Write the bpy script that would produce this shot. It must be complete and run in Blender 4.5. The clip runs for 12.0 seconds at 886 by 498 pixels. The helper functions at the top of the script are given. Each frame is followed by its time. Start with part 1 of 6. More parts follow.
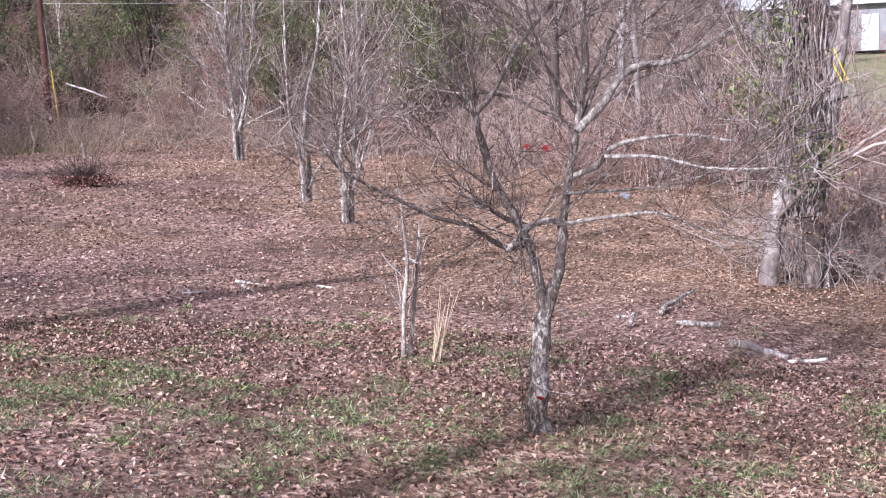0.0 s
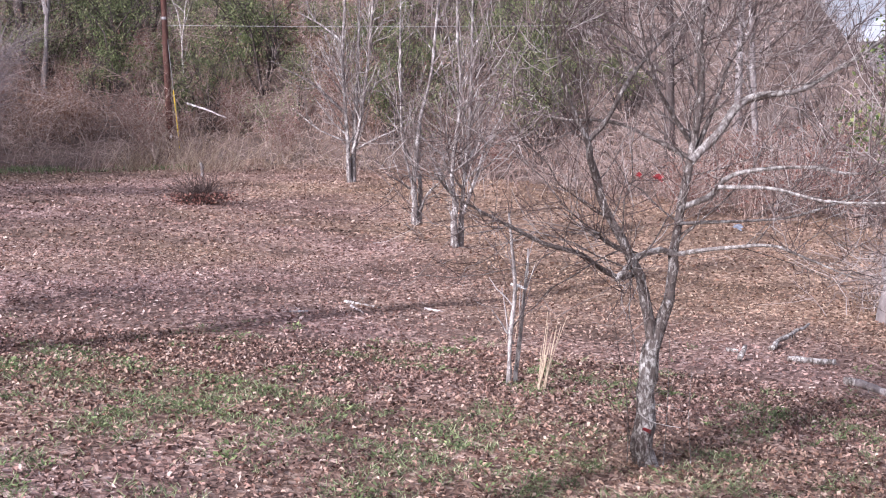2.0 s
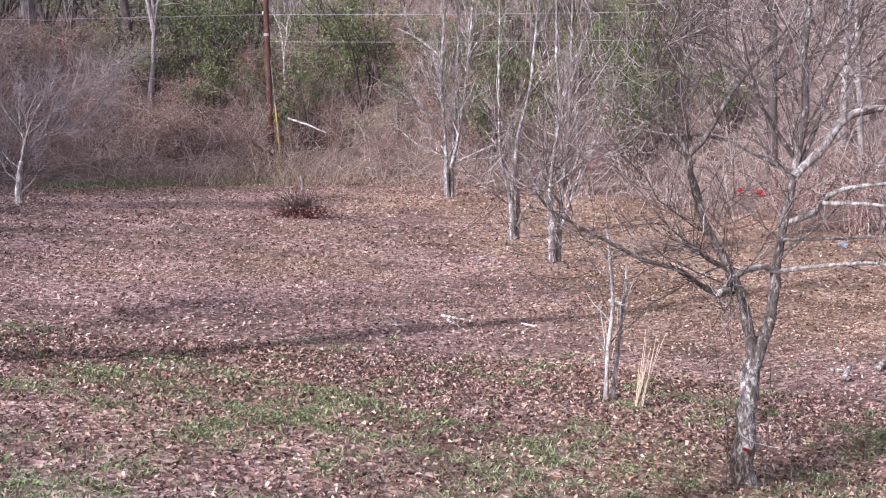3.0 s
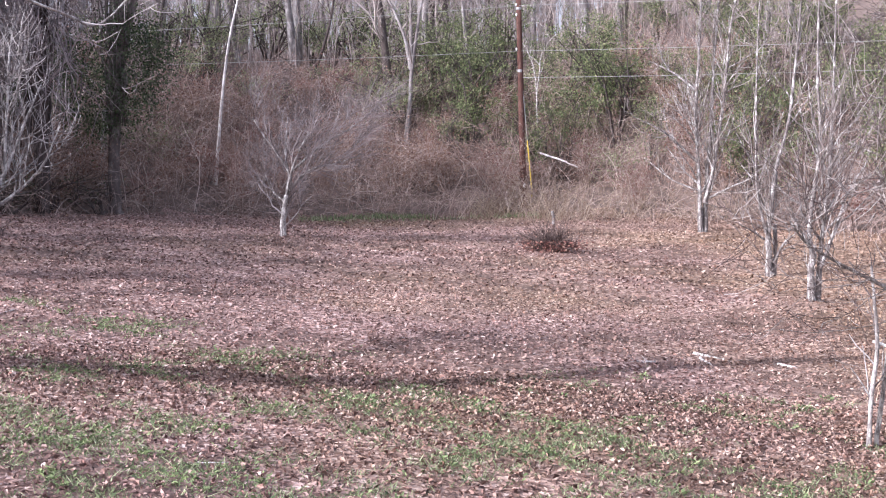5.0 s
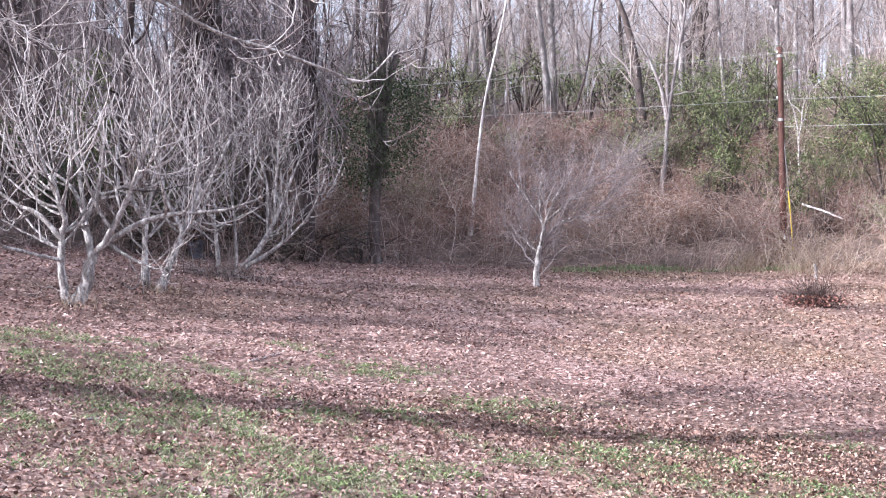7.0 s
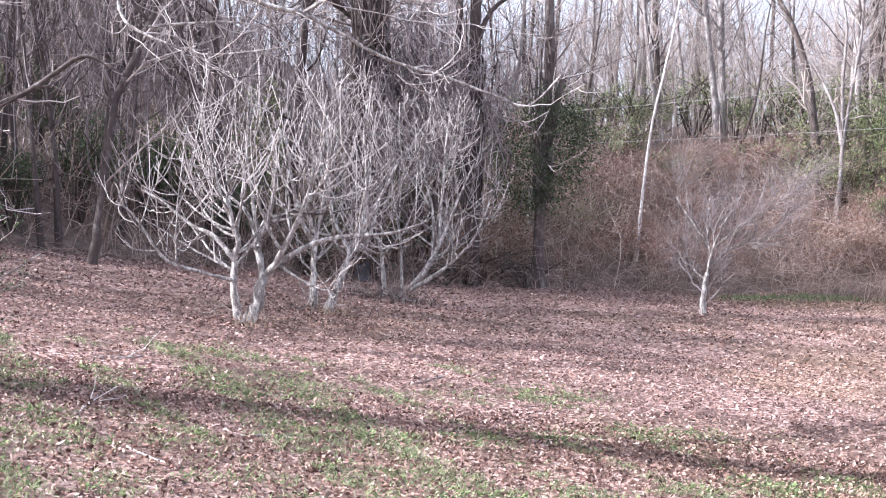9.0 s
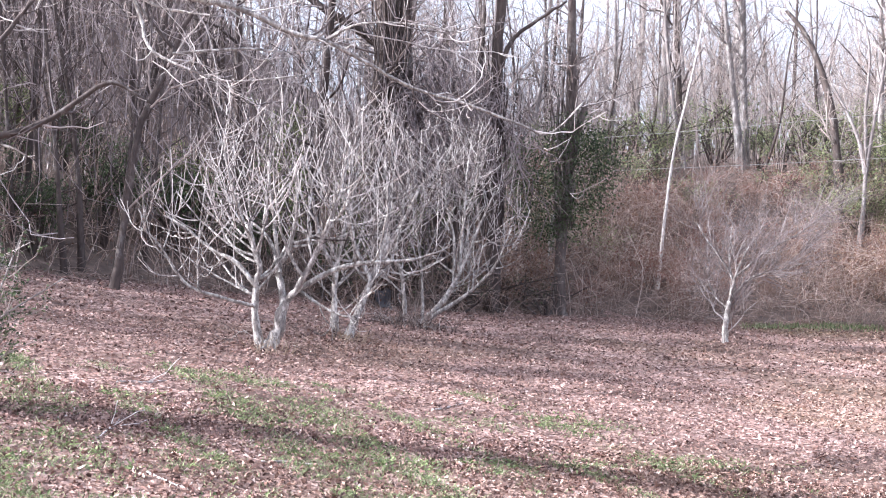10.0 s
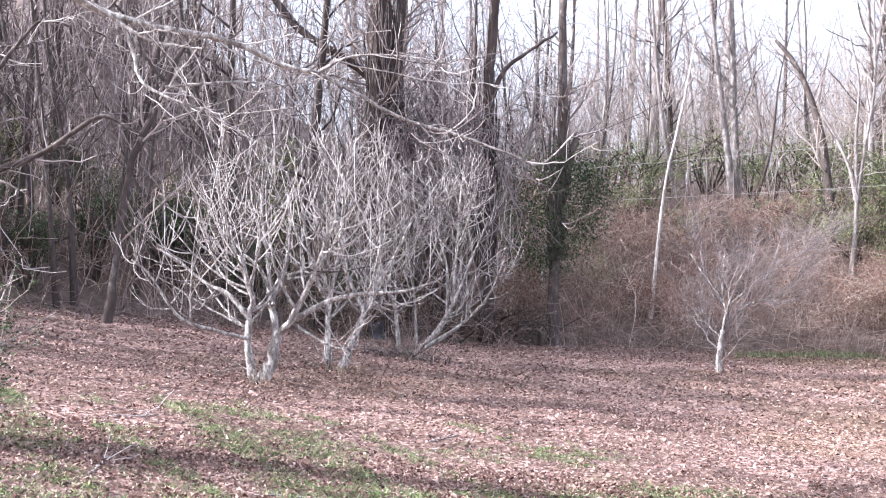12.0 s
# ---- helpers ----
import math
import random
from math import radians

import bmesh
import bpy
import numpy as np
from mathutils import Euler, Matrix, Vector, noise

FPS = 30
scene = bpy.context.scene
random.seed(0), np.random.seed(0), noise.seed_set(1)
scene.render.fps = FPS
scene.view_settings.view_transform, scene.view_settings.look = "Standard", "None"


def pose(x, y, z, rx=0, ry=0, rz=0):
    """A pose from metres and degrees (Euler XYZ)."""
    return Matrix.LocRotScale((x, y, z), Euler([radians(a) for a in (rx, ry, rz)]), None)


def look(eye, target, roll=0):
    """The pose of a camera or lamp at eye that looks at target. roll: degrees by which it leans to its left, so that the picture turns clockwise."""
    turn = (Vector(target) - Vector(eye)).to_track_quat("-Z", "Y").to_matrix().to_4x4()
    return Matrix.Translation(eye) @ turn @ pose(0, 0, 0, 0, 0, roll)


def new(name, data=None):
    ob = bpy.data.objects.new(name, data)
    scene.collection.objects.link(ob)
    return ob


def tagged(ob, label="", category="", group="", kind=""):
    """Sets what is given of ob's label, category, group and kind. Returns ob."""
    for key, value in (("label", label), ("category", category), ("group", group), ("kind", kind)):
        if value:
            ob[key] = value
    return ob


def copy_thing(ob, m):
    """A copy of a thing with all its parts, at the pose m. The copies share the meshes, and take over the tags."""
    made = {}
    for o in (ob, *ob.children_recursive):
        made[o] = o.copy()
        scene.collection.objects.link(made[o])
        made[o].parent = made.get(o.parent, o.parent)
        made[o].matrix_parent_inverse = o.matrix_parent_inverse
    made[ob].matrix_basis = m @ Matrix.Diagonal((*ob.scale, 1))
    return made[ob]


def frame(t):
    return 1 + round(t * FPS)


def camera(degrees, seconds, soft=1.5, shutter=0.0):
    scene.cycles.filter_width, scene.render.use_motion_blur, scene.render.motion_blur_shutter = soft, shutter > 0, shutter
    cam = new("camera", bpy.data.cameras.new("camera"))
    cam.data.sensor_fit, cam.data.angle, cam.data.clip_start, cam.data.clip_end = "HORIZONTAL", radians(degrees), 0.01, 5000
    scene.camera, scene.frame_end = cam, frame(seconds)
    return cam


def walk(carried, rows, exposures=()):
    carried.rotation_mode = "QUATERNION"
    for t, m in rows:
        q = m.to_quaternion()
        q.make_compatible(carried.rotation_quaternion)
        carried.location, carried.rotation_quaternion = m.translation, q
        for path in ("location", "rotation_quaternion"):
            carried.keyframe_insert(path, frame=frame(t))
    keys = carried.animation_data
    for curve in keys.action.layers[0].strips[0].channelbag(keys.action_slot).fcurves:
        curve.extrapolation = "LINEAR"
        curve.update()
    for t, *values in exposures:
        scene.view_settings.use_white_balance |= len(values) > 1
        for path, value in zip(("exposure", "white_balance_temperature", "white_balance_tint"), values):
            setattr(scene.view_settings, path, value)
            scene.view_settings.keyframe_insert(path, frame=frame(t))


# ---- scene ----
# ---- camera: a hand-held turn on the spot ----
EYE = 3.1
cam = camera(39.23, 12.0, soft=1.12)
TURNS = [
    (0.0, 83.98, 1.95, -24.06), (0.5, 84.08, 1.98, -22.40), (1.0, 84.48, 1.61, -20.40), (1.5, 84.64, 0.99, -19.13),
    (2.0, 85.26, 0.74, -18.92), (2.5, 85.67, 0.95, -16.82), (3.0, 85.99, 0.63, -14.42), (3.2, 86.09, 0.70, -13.00),
    (4.8, 87.55, 0.21, -3.38), (5.0, 87.69, 0.54, -2.90), (5.5, 87.81, 0.23, -0.01), (6.0, 87.98, 0.41, 3.54),
    (6.5, 88.63, 0.26, 6.77), (6.7, 89.30, 0.17, 7.73), (8.3, 91.20, -0.28, 12.19), (8.5, 91.25, -0.50, 13.39),
    (9.0, 91.19, -0.71, 16.27), (9.5, 91.78, -0.64, 16.27), (10.0, 92.41, -1.03, 17.23), (10.5, 92.93, -1.07, 16.98),
    (11.0, 93.43, -0.60, 16.64), (11.5, 93.89, -0.64, 16.61), (12.0, 93.84, -0.58, 16.93),
]
walk(cam, [(t, pose(0, 0, EYE, rx, ry, rz)) for t, rx, ry, rz in TURNS],
     exposures=[(0.0, 0.54, 5600, 21.5), (3.0, 0.60, 5580, 20.0), (6.0, 1.14, 5480, 16.0), (9.0, 1.51, 5560, 13.0), (12.0, 1.65, 5600, 12.0)])

# ---- daylight ----
SUN_X, SUN_Y, SUN_UP = -0.885, -0.465, 29.5
world = bpy.data.worlds.new("daylight")
scene.world = world
world.use_nodes = True
wn = world.node_tree.nodes
sky = wn.new("ShaderNodeTexSky")
sky.sky_type = "NISHITA"
sky.sun_disc = False
sky.sun_elevation = radians(SUN_UP)
sky.sun_rotation = math.atan2(SUN_X, SUN_Y)
sky.air_density, sky.dust_density, sky.ozone_density = 1.0, 8.0, 1.0
wn["Background"].inputs["Strength"].default_value = 0.15
haze = wn.new("ShaderNodeMix")
haze.data_type = "RGBA"
haze.inputs["Factor"].default_value = 0.6
haze.inputs["B"].default_value = (4.3, 4.3, 4.45, 1)
world.node_tree.links.new(sky.outputs["Color"], haze.inputs["A"])
world.node_tree.links.new(haze.outputs["Result"], wn["Background"].inputs["Color"])
sun = new("sun", bpy.data.lights.new("sun", "SUN"))
sun.data.energy, sun.data.angle, sun.data.color = 5.0, radians(0.53), (1.0, 0.93, 0.85)
sx, sy, sz = SUN_X * math.cos(radians(SUN_UP)), SUN_Y * math.cos(radians(SUN_UP)), math.sin(radians(SUN_UP))
sun.matrix_world = look((sx * 50, sy * 50, sz * 50), (0, 0, 0))


# ---- materials ----
def material(name, rough=0.8):
    m = bpy.data.materials.new(name)
    m.use_nodes = True
    nt = m.node_tree
    b = nt.nodes["Principled BSDF"]
    b.inputs["Roughness"].default_value = rough
    b.inputs["Specular IOR Level"].default_value = 0.25
    return m, nt, b


def ramp(nt, stops, fac, constant=False):
    r = nt.nodes.new("ShaderNodeValToRGB")
    e = r.color_ramp.elements
    while len(e) < len(stops):
        e.new(0.5)
    for el, (p, c) in zip(e, stops):
        el.position, el.color = p, (*c, 1)
    if constant:
        r.color_ramp.interpolation = "CONSTANT"
    nt.links.new(fac, r.inputs["Fac"])
    return r.outputs["Color"]


def noise_tex(nt, scale, detail=4.0, rough=0.6, stretch=None):
    n = nt.nodes.new("ShaderNodeTexNoise")
    n.inputs["Scale"].default_value, n.inputs["Detail"].default_value, n.inputs["Roughness"].default_value = scale, detail, rough
    tc = nt.nodes.new("ShaderNodeTexCoord")
    if stretch:
        mp = nt.nodes.new("ShaderNodeMapping")
        mp.inputs["Scale"].default_value = stretch
        nt.links.new(tc.outputs["Object"], mp.inputs["Vector"])
        nt.links.new(mp.outputs["Vector"], n.inputs["Vector"])
    else:
        nt.links.new(tc.outputs["Object"], n.inputs["Vector"])
    return n.outputs["Fac"]


def mix(nt, fac, a, b, mode="MIX"):
    m = nt.nodes.new("ShaderNodeMix")
    m.data_type, m.blend_type = "RGBA", mode
    for sock, v in ((m.inputs["Factor"], fac), (m.inputs["A"], a), (m.inputs["B"], b)):
        if isinstance(v, (int, float)):
            sock.default_value = v
        elif isinstance(v, tuple):
            sock.default_value = (*v, 1)
        else:
            nt.links.new(v, sock)
    return m.outputs["Result"]


def drift(nt, col):
    """Leaves turn from rosy to tan over many metres, tanner towards the pale trees."""
    tc, sep = nt.nodes.new("ShaderNodeTexCoord"), nt.nodes.new("ShaderNodeSeparateXYZ")
    nt.links.new(tc.outputs["Object"], sep.inputs["Vector"])
    slope = nt.nodes.new("ShaderNodeMath")
    slope.operation = "MULTIPLY_ADD"
    slope.inputs[1].default_value = 0.014
    nt.links.new(sep.outputs["X"], slope.inputs[0])
    nt.links.new(noise_tex(nt, 0.11, 3), slope.inputs[2])
    return mix(nt, 1.0, col, ramp(nt, [(0.44, (1.0, 0.965, 0.985)), (0.70, (1.0, 0.985, 0.83))], slope.outputs["Value"]), "MULTIPLY")


def bump(nt, b, height, strength, distance):
    n = nt.nodes.new("ShaderNodeBump")
    n.inputs["Strength"].default_value, n.inputs["Distance"].default_value = strength, distance
    nt.links.new(height, n.inputs["Height"])
    nt.links.new(n.outputs["Normal"], b.inputs["Normal"])


def bark(name, dark, light, lichen, amount, grain=14.0):
    """Bark with long furrows and pale lichen patches; amount 0 to 1 of the lichen."""
    m, nt, b = material(name, 0.85)
    base = ramp(nt, [(0.3, dark), (0.7, light)], noise_tex(nt, grain, 6, 0.65, (1, 1, 0.25)))
    spots = ramp(nt, [(0.60 - 0.3 * amount, (0, 0, 0)), (0.72 - 0.3 * amount, (1, 1, 1))], noise_tex(nt, grain * 0.4, 9, 0.78, (1, 1, 0.45)))
    nt.links.new(mix(nt, spots, base, lichen), b.inputs["Base Color"])
    bump(nt, b, noise_tex(nt, grain * 2.2, 6, 0.7, (1, 1, 0.3)), 0.8, 0.02)
    return m


def scraps(name, stops, rough=0.7, weight=0.0, hue=False):
    """Leaves, blades or stems, each with a colour of its own; weight lets light through."""
    m, nt, b = material(name, rough)
    geo = nt.nodes.new("ShaderNodeNewGeometry")
    col = ramp(nt, stops, geo.outputs["Random Per Island"])
    col = mix(nt, 0.45, col, ramp(nt, [(0.3, (0.45, 0.45, 0.45)), (0.7, (1, 1, 1))], noise_tex(nt, 0.7, 4)), "MULTIPLY")
    if hue:
        col = drift(nt, col)
    nt.links.new(col, b.inputs["Base Color"])
    if weight:
        tr = nt.nodes.new("ShaderNodeBsdfTranslucent")
        nt.links.new(col, tr.inputs["Color"])
        mx = nt.nodes.new("ShaderNodeMixShader")
        mx.inputs["Fac"].default_value = weight
        nt.links.new(b.outputs["BSDF"], mx.inputs[1])
        nt.links.new(tr.outputs["BSDF"], mx.inputs[2])
        nt.links.new(mx.outputs["Shader"], nt.nodes["Material Output"].inputs["Surface"])
    return m


def plain(name, a, c, scale, rough=0.7, metal=0.0, relief=0.3):
    m, nt, b = material(name, rough)
    n = noise_tex(nt, scale, 6)
    nt.links.new(ramp(nt, [(0.3, a), (0.7, c)], n), b.inputs["Base Color"])
    b.inputs["Metallic"].default_value = metal
    bump(nt, b, n, relief, 0.01)
    return m


def ground_material():
    m, nt, b = material("leaf_strewn_soil", 0.95)
    v = nt.nodes.new("ShaderNodeTexVoronoi")
    v.inputs["Scale"].default_value = 17.0
    tc = nt.nodes.new("ShaderNodeTexCoord")
    warp = nt.nodes.new("ShaderNodeTexNoise")
    warp.inputs["Scale"].default_value, warp.inputs["Detail"].default_value = 14.0, 3.0
    nt.links.new(tc.outputs["Object"], warp.inputs["Vector"])
    far = nt.nodes.new("ShaderNodeVectorMath")
    far.operation = "MULTIPLY_ADD"
    far.inputs[1].default_value = (0.11, 0.11, 0.11)
    nt.links.new(warp.outputs["Color"], far.inputs[0])
    nt.links.new(tc.outputs["Object"], far.inputs[2])
    nt.links.new(far.outputs["Vector"], v.inputs["Vector"])
    sep = nt.nodes.new("ShaderNodeSeparateColor")
    nt.links.new(v.outputs["Color"], sep.inputs["Color"])
    leaves = ramp(nt, [(0.0, (0.075, 0.044, 0.035)), (0.4, (0.205, 0.128, 0.106)), (0.8, (0.40, 0.278, 0.235)), (1.0, (0.64, 0.50, 0.44))], sep.outputs["Red"])
    soil = ramp(nt, [(0.3, (0.065, 0.042, 0.034)), (0.7, (0.17, 0.112, 0.09))], noise_tex(nt, 5.0, 8, 0.7))
    patch = ramp(nt, [(0.35, (0, 0, 0)), (0.6, (1, 1, 1))], noise_tex(nt, 0.5, 6, 0.65))
    nt.links.new(drift(nt, mix(nt, patch, soil, leaves)), b.inputs["Base Color"])
    bump(nt, b, v.outputs["Distance"], 0.6, 0.03)
    return m


BARK_APPLE = bark("apple_bark", (0.045, 0.036, 0.032), (0.18, 0.15, 0.138), (0.58, 0.56, 0.53), 0.40, 62)
BARK_FORK = bark("dark_apple_bark", (0.045, 0.035, 0.031), (0.175, 0.145, 0.132), (0.48, 0.455, 0.43), 0.28, 62)
BARK_LICHEN = bark("lichen_bark", (0.10, 0.083, 0.076), (0.25, 0.22, 0.205), (0.47, 0.45, 0.425), 0.42, 50)
BARK_PALE = bark("pale_bark", (0.06, 0.048, 0.045), (0.25, 0.218, 0.205), (0.60, 0.575, 0.55), 0.34, 22)
BARK_WHITE = bark("white_bark", (0.24, 0.205, 0.195), (0.52, 0.47, 0.45), (0.70, 0.66, 0.64), 0.5, 14)
BARK_FIG = bark("fig_bark", (0.085, 0.07, 0.066), (0.375, 0.338, 0.32), (0.66, 0.63, 0.60), 0.40, 26)
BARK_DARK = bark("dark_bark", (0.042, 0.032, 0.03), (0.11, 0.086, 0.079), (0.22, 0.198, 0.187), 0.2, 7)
BARK_MID = bark("brown_bark", (0.06, 0.047, 0.044), (0.16, 0.13, 0.12), (0.28, 0.255, 0.24), 0.25, 7)
BARK_WOOD = bark("woodland_bark", (0.115, 0.097, 0.095), (0.265, 0.233, 0.226), (0.43, 0.405, 0.395), 0.34, 9)
TWIG_APPLE = scraps("apple_twig", [(0, (0.055, 0.036, 0.034)), (0.5, (0.15, 0.108, 0.10)), (0.8, (0.33, 0.285, 0.265)), (1, (0.58, 0.54, 0.51))], 0.7)
HEAP_TWIG = scraps("dead_heap_twig", [(0, (0.045, 0.03, 0.027)), (0.6, (0.12, 0.082, 0.073)), (1, (0.24, 0.18, 0.16))], 0.8)
TWIG_PALE = scraps("pale_twig", [(0, (0.16, 0.12, 0.11)), (0.5, (0.28, 0.23, 0.21)), (1, (0.48, 0.44, 0.41))], 0.7)
TWIG_FIG = scraps("fig_twig", [(0, (0.06, 0.046, 0.045)), (0.38, (0.16, 0.13, 0.127)), (0.5, (0.38, 0.335, 0.325)), (1, (0.66, 0.615, 0.59))], 0.6)
TWIG_SMALL = scraps("small_tree_twig", [(0, (0.10, 0.078, 0.078)), (0.6, (0.24, 0.195, 0.195)), (1, (0.44, 0.40, 0.39))], 0.7)
TWIG_WOOD = scraps("woodland_twig", [(0, (0.19, 0.152, 0.142)), (0.6, (0.40, 0.33, 0.305)), (1, (0.58, 0.51, 0.475))], 0.8)
# Darker copy of the woodland twig, with the wood's shade put into the colour.
TWIG_SHADED = scraps("shaded_twig", [(0, (0.125, 0.099, 0.102)), (0.6, (0.325, 0.268, 0.266)), (1, (0.53, 0.465, 0.46))], 0.8)
BRUSH = scraps("brush_stem", [(0, (0.16, 0.11, 0.094)), (0.5, (0.39, 0.285, 0.245)), (0.88, (0.56, 0.44, 0.385)), (1, (0.72, 0.62, 0.55))], 0.8)
STRAW_BRIGHT = scraps("bright_straw", [(0, (0.55, 0.42, 0.30)), (1, (0.78, 0.65, 0.50))], 0.7, 0.25)
STRAW = scraps("dry_straw", [(0, (0.26, 0.19, 0.14)), (0.6, (0.43, 0.33, 0.245)), (1, (0.6, 0.5, 0.40))], 0.8, 0.2)
LITTER = scraps("fallen_leaf", [(0, (0.07, 0.042, 0.036)), (0.25, (0.17, 0.10, 0.085)), (0.41, (0.26, 0.185, 0.16)), (0.53, (0.325, 0.19, 0.158)), (0.66, (0.43, 0.31, 0.25)), (0.79, (0.42, 0.275, 0.238)), (0.92, (0.53, 0.40, 0.345)), (1, (0.66, 0.545, 0.485))], 0.6, 0.12, True)
RUSSET = scraps("russet_leaf", [(0, (0.10, 0.04, 0.036)), (0.5, (0.25, 0.115, 0.095)), (0.85, (0.36, 0.19, 0.15)), (1, (0.46, 0.32, 0.25))], 0.7, 0.3)
BROWN_LEAF = scraps("clinging_brown_leaf", [(0, (0.14, 0.075, 0.058)), (0.5, (0.27, 0.155, 0.115)), (0.85, (0.38, 0.26, 0.195)), (1, (0.5, 0.38, 0.29))], 0.7, 0.25)
GRASS = scraps("grass_blade", [(0, (0.09, 0.112, 0.06)), (0.5, (0.205, 0.26, 0.125)), (0.8, (0.33, 0.39, 0.19)), (1, (0.54, 0.56, 0.36))], 0.7, 0.25)
WEED = scraps("weed_leaf", [(0, (0.09, 0.115, 0.055)), (0.5, (0.19, 0.245, 0.105)), (1, (0.36, 0.43, 0.20))], 0.6, 0.3)
EVERGREEN = scraps("evergreen_leaf", [(0, (0.06, 0.08, 0.04)), (0.4, (0.15, 0.185, 0.085)), (0.8, (0.265, 0.3, 0.14)), (1, (0.43, 0.44, 0.23))], 0.85, 0.4)
DARK_LEAF = scraps("dark_evergreen_leaf", [(0, (0.042, 0.060, 0.036)), (0.6, (0.090, 0.120, 0.066)), (1, (0.192, 0.228, 0.120))], 0.75, 0.25)
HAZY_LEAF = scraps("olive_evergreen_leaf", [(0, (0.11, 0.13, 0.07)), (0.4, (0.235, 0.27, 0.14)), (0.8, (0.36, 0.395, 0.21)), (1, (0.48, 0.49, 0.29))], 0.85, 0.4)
IVY = scraps("ivy_leaf", [(0, (0.04, 0.07, 0.02)), (0.5, (0.12, 0.17, 0.05)), (1, (0.33, 0.36, 0.13))], 0.4, 0.25)
POLE_WOOD = bark("creosoted_pole", (0.05, 0.025, 0.02), (0.12, 0.058, 0.046), (0.18, 0.105, 0.085), 0.2, 8)
WIRE = plain("weathered_cable", (0.34, 0.34, 0.33), (0.45, 0.45, 0.44), 3.0, 0.5, 0.6, 0.0)
STEEL = plain("galvanised_steel", (0.25, 0.25, 0.25), (0.36, 0.36, 0.36), 20.0, 0.5, 0.5, 0.1)
YELLOW = plain("yellow_plastic", (0.62, 0.45, 0.02), (0.75, 0.56, 0.04), 8.0, 0.4, 0, 0.05)
DEADWOOD = bark("bleached_deadwood", (0.07, 0.055, 0.048), (0.27, 0.235, 0.21), (0.60, 0.57, 0.54), 0.42, 44)
SOIL = ground_material()
WOOD_FLOOR = plain("dark_leaf_mould", (0.081, 0.060, 0.050), (0.204, 0.150, 0.127), 3.0, 0.95, 0, 0.8)
FIELD = plain("rough_field_grass", (0.16, 0.155, 0.085), (0.27, 0.255, 0.15), 1.5, 0.9, 0, 0.6)
WHITE_PAINT = plain("white_siding", (0.17, 0.178, 0.20), (0.29, 0.30, 0.325), 1.5, 0.6)
GREY_ROOF = plain("grey_metal_roof", (0.40, 0.42, 0.45), (0.52, 0.54, 0.57), 1.2, 0.5, 0.3)
DARK_GLASS = plain("dark_window_glass", (0.02, 0.022, 0.025), (0.03, 0.032, 0.035), 1.0, 0.08)
RED_RAG = plain("red_cloth", (0.20, 0.022, 0.026), (0.30, 0.045, 0.05), 20.0, 0.8)
GREY_SHEET = plain("faded_grey_sheet", (0.10, 0.096, 0.112), (0.17, 0.165, 0.185), 4.0, 0.7)
BLUE_TARP = plain("blue_grey_sheet", (0.17, 0.19, 0.235), (0.27, 0.29, 0.34), 4.0, 0.6)
WHITE_TIE = plain("white_tie", (0.7, 0.7, 0.68), (0.8, 0.8, 0.78), 30.0, 0.6)

# ---- the lie of the land ----
def ease(t):
    t = np.clip(t, 0, 1)
    return t * t * (3 - 2 * t)


def ground_z(x, y):
    """Height of the ground: a hollow meadow below the eye, rising to a wooded bank beyond a curved edge."""
    x, y = np.asarray(x, float), np.asarray(y, float)
    u, v = np.clip(x, -25, 20) / 20, np.clip(y, -8, 50) / 20
    z = 0.189 - 2.505 * u + 0.808 * v + 0.696 * u * u + 0.331 * u * v + 0.073 * v * v + 0.251 * u * v * v - 0.006 * v ** 3
    e = past_edge(x, y)
    e = e - 1.2 * np.clip(x - 14, 0, 10) - 2.2 * np.clip(x - 24, 0, 60)
    z = z + 0.09 * np.clip(np.hypot(x, y) - 45, 0, 60) * ease((x - 22) / 10)
    hill = 7.5 - 4.5 * ease((-8 - x) / 9)
    turn = np.arctan2(-x, y)
    z = z + 0.24 * np.clip(e - 26, 0, 60) * ease((turn - 0.40) / 0.16) * ease((0.86 - turn) / 0.16)
    for w, h in ((0.9, 0.03), (0.37, 0.05), (2.3, 0.012)):
        z = z + h * np.sin(x * w + 1.3 * np.sin(y * w * 0.7)) * np.cos(y * w * 1.1 + 0.5)
    return z + hill * ease((e - 0.5) / 19) + 0.13 * np.clip(e - 19, 0, 110)


def past_edge(x, y):
    """Metres past the curved edge of the meadow."""
    return np.asarray(y, float) - (47.2 - 0.045 * (np.clip(x, -32, 34) - 2) ** 2)


# ---- building blocks ----
def mesh_of(name, verts, quads, mat, smooth=True):
    me = bpy.data.meshes.new(name)
    verts, quads = np.asarray(verts, np.float32), np.asarray(quads, np.int32)
    k = quads.shape[1]
    me.vertices.add(len(verts))
    me.vertices.foreach_set("co", verts.ravel())
    me.loops.add(quads.size)
    me.loops.foreach_set("vertex_index", quads.ravel())
    me.polygons.add(len(quads))
    me.polygons.foreach_set("loop_start", np.arange(0, quads.size, k, dtype=np.int32))
    me.polygons.foreach_set("use_smooth", np.full(len(quads), smooth))
    me.update(calc_edges=True)
    me.materials.append(mat)
    return me


JOINED = ("twigwork", "foliage", "vine_coat", "branchwork")


def part(name, me, parent=None, label=""):
    ob = new(name, me)
    ob.parent = parent
    return tagged(ob, label, kind="stuff" if name in JOINED else "")


def thing(name, base, turn, label, category, group=""):
    ob = new(name)
    ob.empty_display_size = 0.2
    ob.matrix_world = pose(*base, 0, 0, turn)
    return tagged(ob, label, category, group)


def bm_mesh(name, bm, mat):
    me = bpy.data.meshes.new(name)
    bm.to_mesh(me)
    bm.free()
    me.materials.append(mat)
    return me


